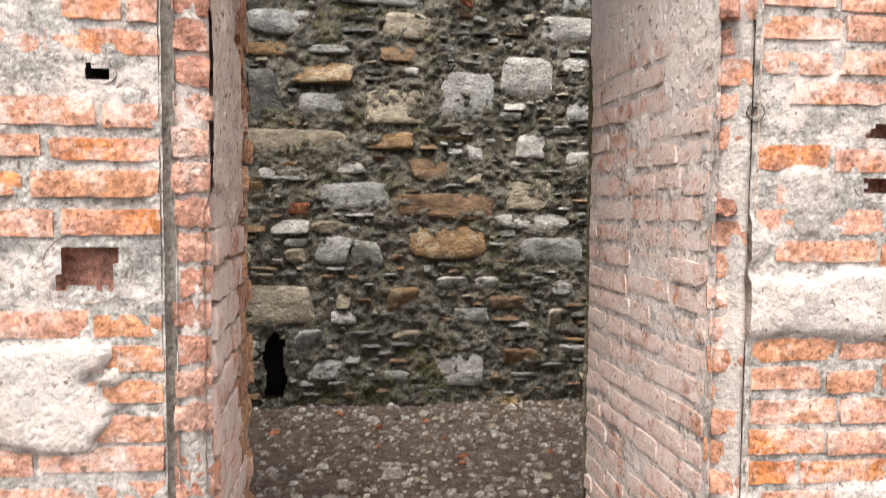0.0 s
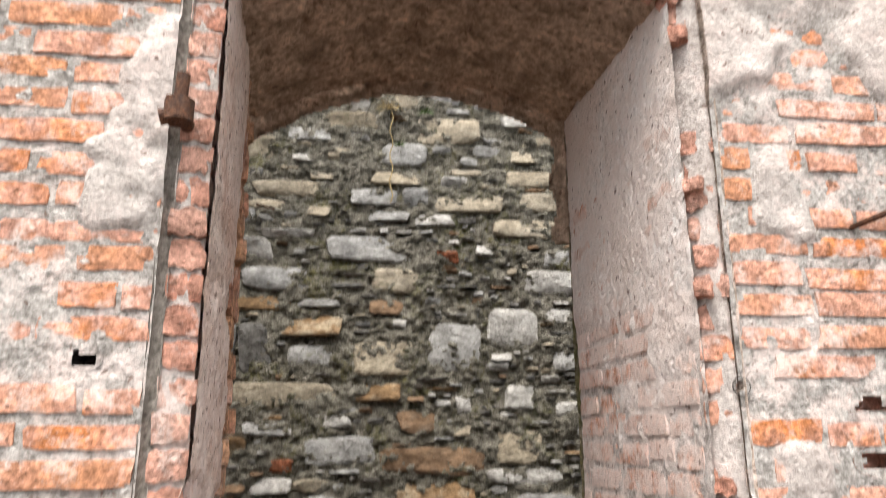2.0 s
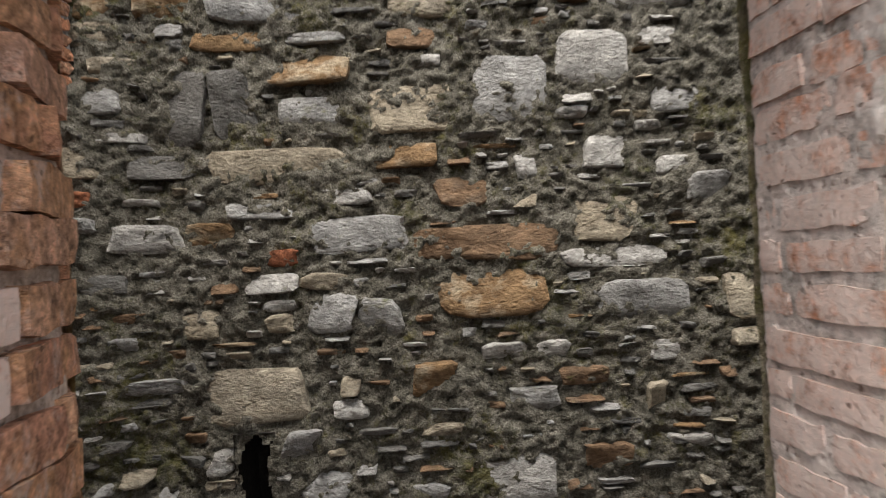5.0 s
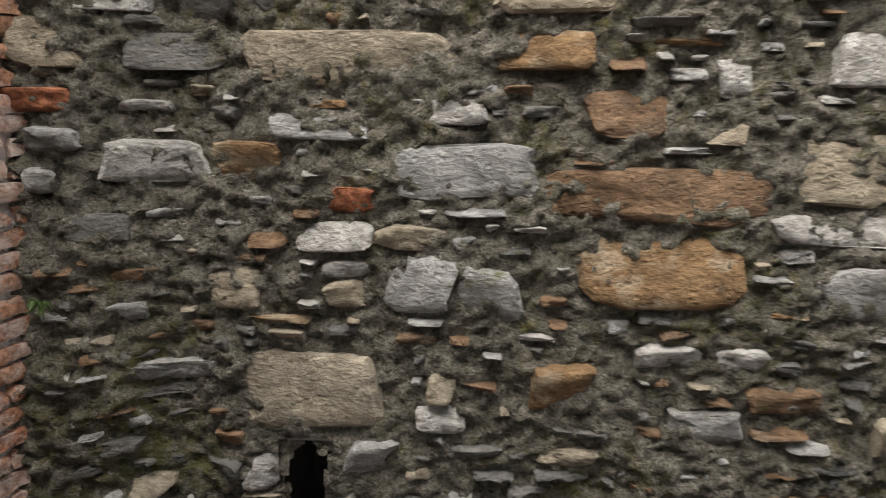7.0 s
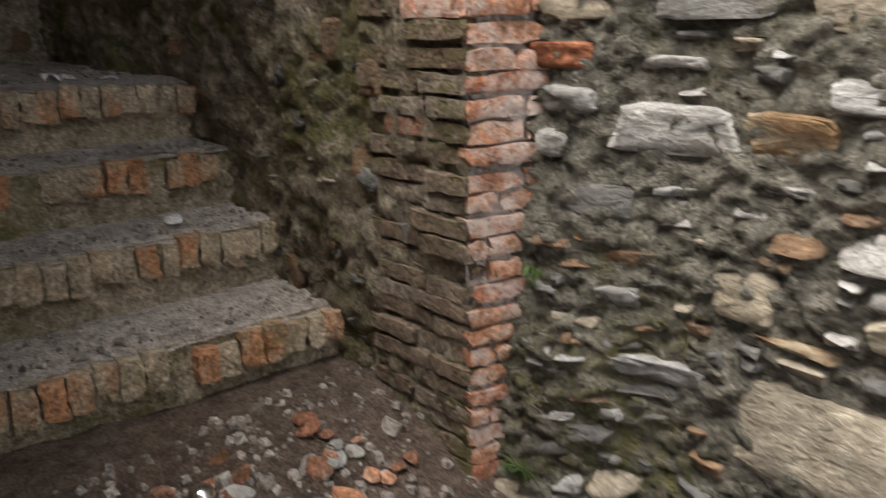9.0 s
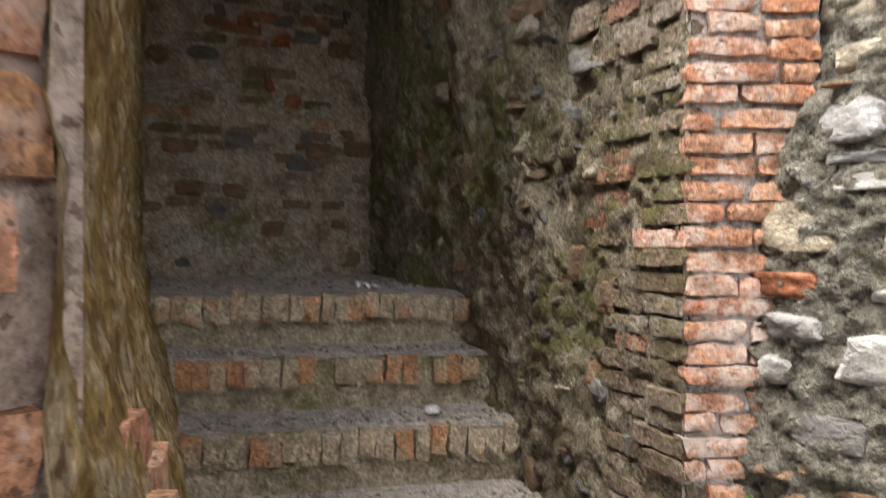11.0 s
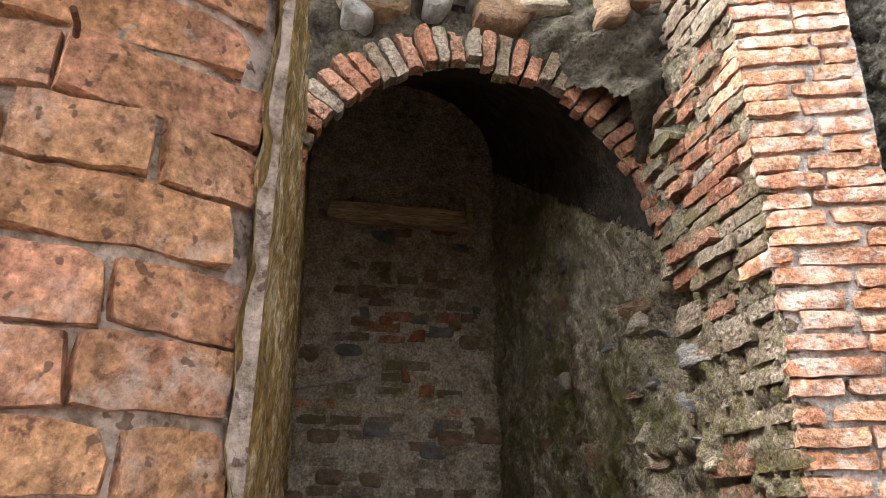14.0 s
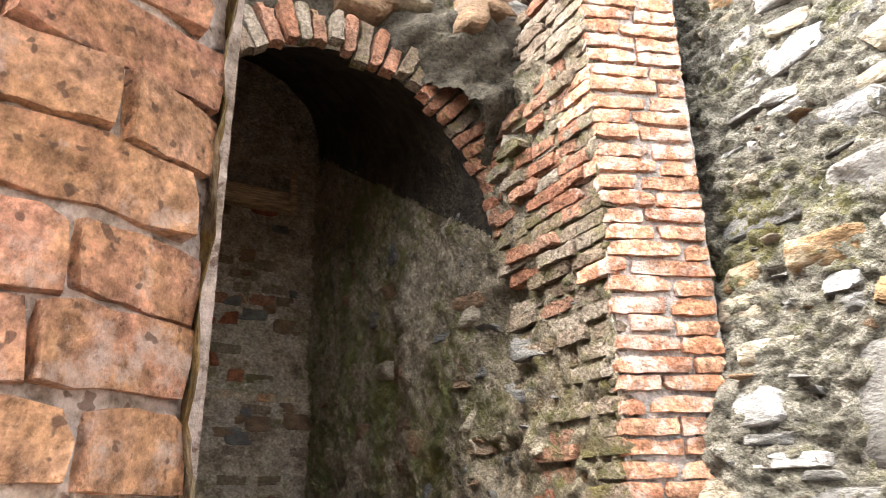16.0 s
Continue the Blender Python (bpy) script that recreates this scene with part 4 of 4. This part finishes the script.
# ---- bricks, wall by wall ----


def skip_left(u, z, half):
    x = -1.50 + u
    near = abs(x + 1.022) < 0.03 + half and abs(z - 1.447) < 0.04
    near2 = abs(x + 1.057) < 0.062 + half and abs(z - 1.03) < 0.075
    return near or near2


def skip_right(u, z, half):
    x = u + GR
    slot = abs(x - 0.785) < 0.04 + half and (abs(z - 1.352) < 0.04 or abs(z - 1.222) < 0.04)
    return slot or (abs(x - 0.462) < 0.016 + half and abs(z - 1.396) < 0.04)


courses(wall_front_left, BRICK_FRONT, (-1.50, FY, 0), (1, 0, 0), (0, -1, 0), 1.50 + GL - 0.002, 0.1, 2.75, skip=skip_left)
courses(wall_front_right, BRICK_FRONT, (GR + 0.004, FY, 0), (1, 0, 0), (0, -1, 0), 0.64, 0.1, 2.6, skip=skip_right)
for i in range(33):
    z = 0.08 + 0.0765 * i
    lay(wall_front_left, BRICK_JAMB, (-0.835 + rng.normal(0, 0.003), FY + 0.006 + rng.normal(0, 0.004), z), (1, 0.25, 0), (0.25, -1, 0), rng.uniform(0.068, 0.082), 0.061, 2.2)
    if z < 2.0 or rng.random() < 0.3:
        lay(wall_front_right, BRICK_JAMB if z > 1.5 else BRICK_FRONT, (0.415 + rng.normal(0, 0.004), FY + 0.018 + rng.normal(0, 0.004), z + 0.03), (1, -0.4, 0), (-0.4, -1, 0), rng.uniform(0.06, 0.085), 0.056, 1.8)
RW = Vector((reveal_right_x(BY) - reveal_right_x(FY), BY - FY, 0))
for i in range(27):
    z = 0.10 + 0.088 * i
    y = FY + 0.06 - rng.uniform(0.0, 0.16)
    while y < BY + 0.005:
        ln = rng.choice([0.27, 0.24, 0.14]) * rng.uniform(0.92, 1.08)
        y0, y1 = max(y, FY + 0.06), min(y + ln, BY + 0.012)
        y += ln + 0.014
        if y1 - y0 < 0.05:
            continue
        ym, xa, xb = (y0 + y1) / 2, float(reveal_left_x(y0)), float(reveal_left_x(y1))
        way = Vector((xb - xa, y1 - y0, 0))
        bulge = float(reveal_left_x(ym)) - (xa + xb) / 2
        side = Vector((way.y, -way.x, 0)).normalized()
        p = Vector(((xa + xb) / 2 + 0.6 * bulge, ym, z + rng.normal(0, 0.004))) + side * (0.008 + rng.normal(0, 0.002))
        hidden = float(cover_rl(np.array(ym), np.array(z))) > 0.6 and ym < 2.3
        lay(wall_front_left, BRICK_INNER if ym > 2.25 else BRICK_REVEAL, p - side * (0.012 if hidden else 0), way, side, way.length, 0.075 * rng.uniform(0.94, 1.06), 1.2)
courses(wall_front_right, BRICK_REVEAL, (reveal_right_x(FY + 0.06), FY + 0.06, 0), RW, (-1, -0.04, 0), BY - FY - 0.06, 0.05, 2.3, wear=1.1, proud=0.004)
for k in range(14):
    z = 0.12 + 0.088 * k
    x = -0.97 - 0.12 * (k % 2)
    while x > -1.22 - 0.1 * rng.random():
        ln = rng.uniform(0.16, 0.24)
        lay(wall_front_left, BRICK_INNER, (x - ln / 2, BY + 0.024 + float(batter(np.array(x - ln / 2), np.array(z))), z), (1, -0.2, 0), (0.2, 1, 0), ln, 0.074, 1.4)
        x -= ln + 0.015
# broken brick ends left sticking out of the arris
for z in (2.33, 1.90, 1.63, 1.17):
    lay(wall_front_right, BRICK_JAMB, (0.385 + rng.normal(0, 0.006), FY - 0.008, z), (1, -0.7, rng.normal(0, 0.1)), (-0.6, -1, 0), rng.uniform(0.04, 0.06), rng.uniform(0.03, 0.045), 2.6)
# voussoirs over the doorway
for i in range(25):
    x = -0.85 + i * 0.0525
    slope = 2 * 0.19 * (x + 0.22) / 0.36
    lay(wall_front_top, BRICK_JAMB, (x, FY + 0.01, float(arch(x)) + 0.045), (slope, 0, 1), (0, -1, 0), 0.12, 0.046, 1.8, up=(1, 0, -slope))
# brick corner of the pier, both faces
courses(wall_stair, BRICK_PILLAR, (PX, PY, 0), ED, EN, 0.34, 0.18, 4.6, course=0.060, length=0.25, height=0.045, wear=2.0, proud=0.004)
for i in range(72):
    z = 0.21 + 0.060 * i
    run = rng.uniform(0.16, 0.42) + 0.12 * (z > 1.6)
    u = 0.0
    while u < run:
        ln = rng.uniform(0.12, 0.24)
        lay(wall_stair, BRICK_DAMP if rng.random() < 0.72 or z < 1.2 else BRICK_RED if u > 0.1 else BRICK_PILLAR, (PX - u - ln / 2, PY + 0.03 * u + rng.normal(0, 0.009), z + rng.normal(0, 0.004)), (1, 0, 0), (0, -1, 0), ln, 0.046, 1.6)
        u += ln + 0.02
# broken brickwork stepping up to the vault
for i in range(11):
    z = 2.36 + 0.062 * i
    x = PX - 0.05 - rng.uniform(0, 0.1)
    reach = PX - 0.30 - 0.036 * i - rng.uniform(0, 0.12)
    while x > reach:
        ln = rng.uniform(0.09, 0.2)
        if rng.random() < 0.85:
            lay(wall_stair, BRICK_RED if rng.random() < 0.75 else BRICK_DAMP, (x - ln / 2, PY - 0.006 + rng.normal(0, 0.012), z + 0.05 * (PX - x) + rng.normal(0, 0.005)),
                (1, 0, -0.05 + rng.normal(0, 0.03)), (rng.normal(0, 0.05), -1, 0), ln, 0.045, 2.0)
        x -= ln + 0.016
# brick ring of the vault
for i in range(36):
    a = math.pi * (i + 0.5) / 36
    c, s = math.cos(a), math.sin(a)
    rr = RAD + 0.075
    lay(wall_arch, BRICK_DAMP if rng.random() < 0.45 else BRICK_RED, (AX + 0.045 + rng.normal(0, 0.015), CY + rr * c, 2.58 + rr * s), (0, c, s), (1, 0, 0), rng.uniform(0.13, 0.19), 0.05, 2.2, up=(0, -s, c))
# rubble stones set in the masonry over the arch and in the stair wall
for i in range(100):
    y, z = rng.uniform(2.7, 4.1), rng.uniform(2.85, 4.4)
    if (y - CY) ** 2 + (z - 2.58) ** 2 < (RAD + 0.28) ** 2:
        continue
    b = 0.24 * float(smooth(np.array(y), 3.45, 3.9) * smooth(np.array(z), 2.85, 3.1) * smooth(np.array(3.9 - z), 0, 0.5))
    ob = stone(0, 0, rng.uniform(0.10, 0.28), rng.uniform(0.07, 0.18), ("dark", "grey", "tan", "brown", "dark")[int(rng.integers(5))], wall_arch, 0, 0.06)
    ob.matrix_basis = pose(AX + b + 0.01, y, z, 0, 0, 90)
for i in range(120):
    x, z = rng.uniform(-2.75, -1.98), rng.uniform(0.35, 2.9)
    if (x + 2.42) ** 2 + (z - 2.2) ** 2 > 0.03:
        w = rng.uniform(0.03, 0.11)
        y = float(side_place(np.array(x), np.array(z))[1]) + 0.016
        stone(x, z, w, w * rng.uniform(0.3, 0.9), ("dark", "brown", "tan", "dark")[int(rng.integers(4))], wall_stair, y, 0.008)
for i in range(45):
    x, z = rng.uniform(-4.6, -2.1), rng.uniform(0.5, 3.0)
    stone(x, z, rng.uniform(0.06, 0.2), rng.uniform(0.05, 0.14), ("dark", "brown", "brown", "dark", "tan")[int(rng.integers(5))], wall_stair, PY + 0.016, 0.012)
for i in range(40):
    y, z = rng.uniform(2.7, 4.0), rng.uniform(1.35, 3.6)
    ob = stone(0, 0, rng.uniform(0.06, 0.2), rng.uniform(0.05, 0.11), ("brown", "dark", "dark", "brick", "brown")[int(rng.integers(5))], wall_end, 0, 0.02)
    ob.matrix_basis = pose(-4.80 + (0.05 if z < 2.27 else 0), y, z, 0, 0, 90)
for i in range(9):
    lay(wall_end, BRICK_STEP, (-4.735, 2.74 + i * 0.14, 2.265 - 0.003 * i), (0, 1, 0), (1, 0, 0), 0.125, 0.05, 1.6)
for k in range(6):
    for i in range(6):
        if rng.random() < 0.5:
            lay(wall_end, BRICK_DAMP, (-4.742, 2.78 + i * 0.22 + 0.1 * (k % 2), 2.17 - 0.085 * k), (0, 1, 0), (1, 0, 0), rng.uniform(0.15, 0.2), 0.055, 1.8)
# remains of brick courses higher on the end wall
for i in range(34):
    y, k = rng.uniform(2.72, 3.85), int(rng.integers(11))
    lay(wall_end, BRICK_RED if 2 < k < 7 and 3.05 < y < 3.7 else BRICK_DAMP, (-4.79, y, 2.38 + 0.085 * k + rng.normal(0, 0.006)), (0, 1, rng.normal(0, 0.03)), (1, 0, 0), rng.uniform(0.1, 0.2), rng.uniform(0.045, 0.07), 1.8)
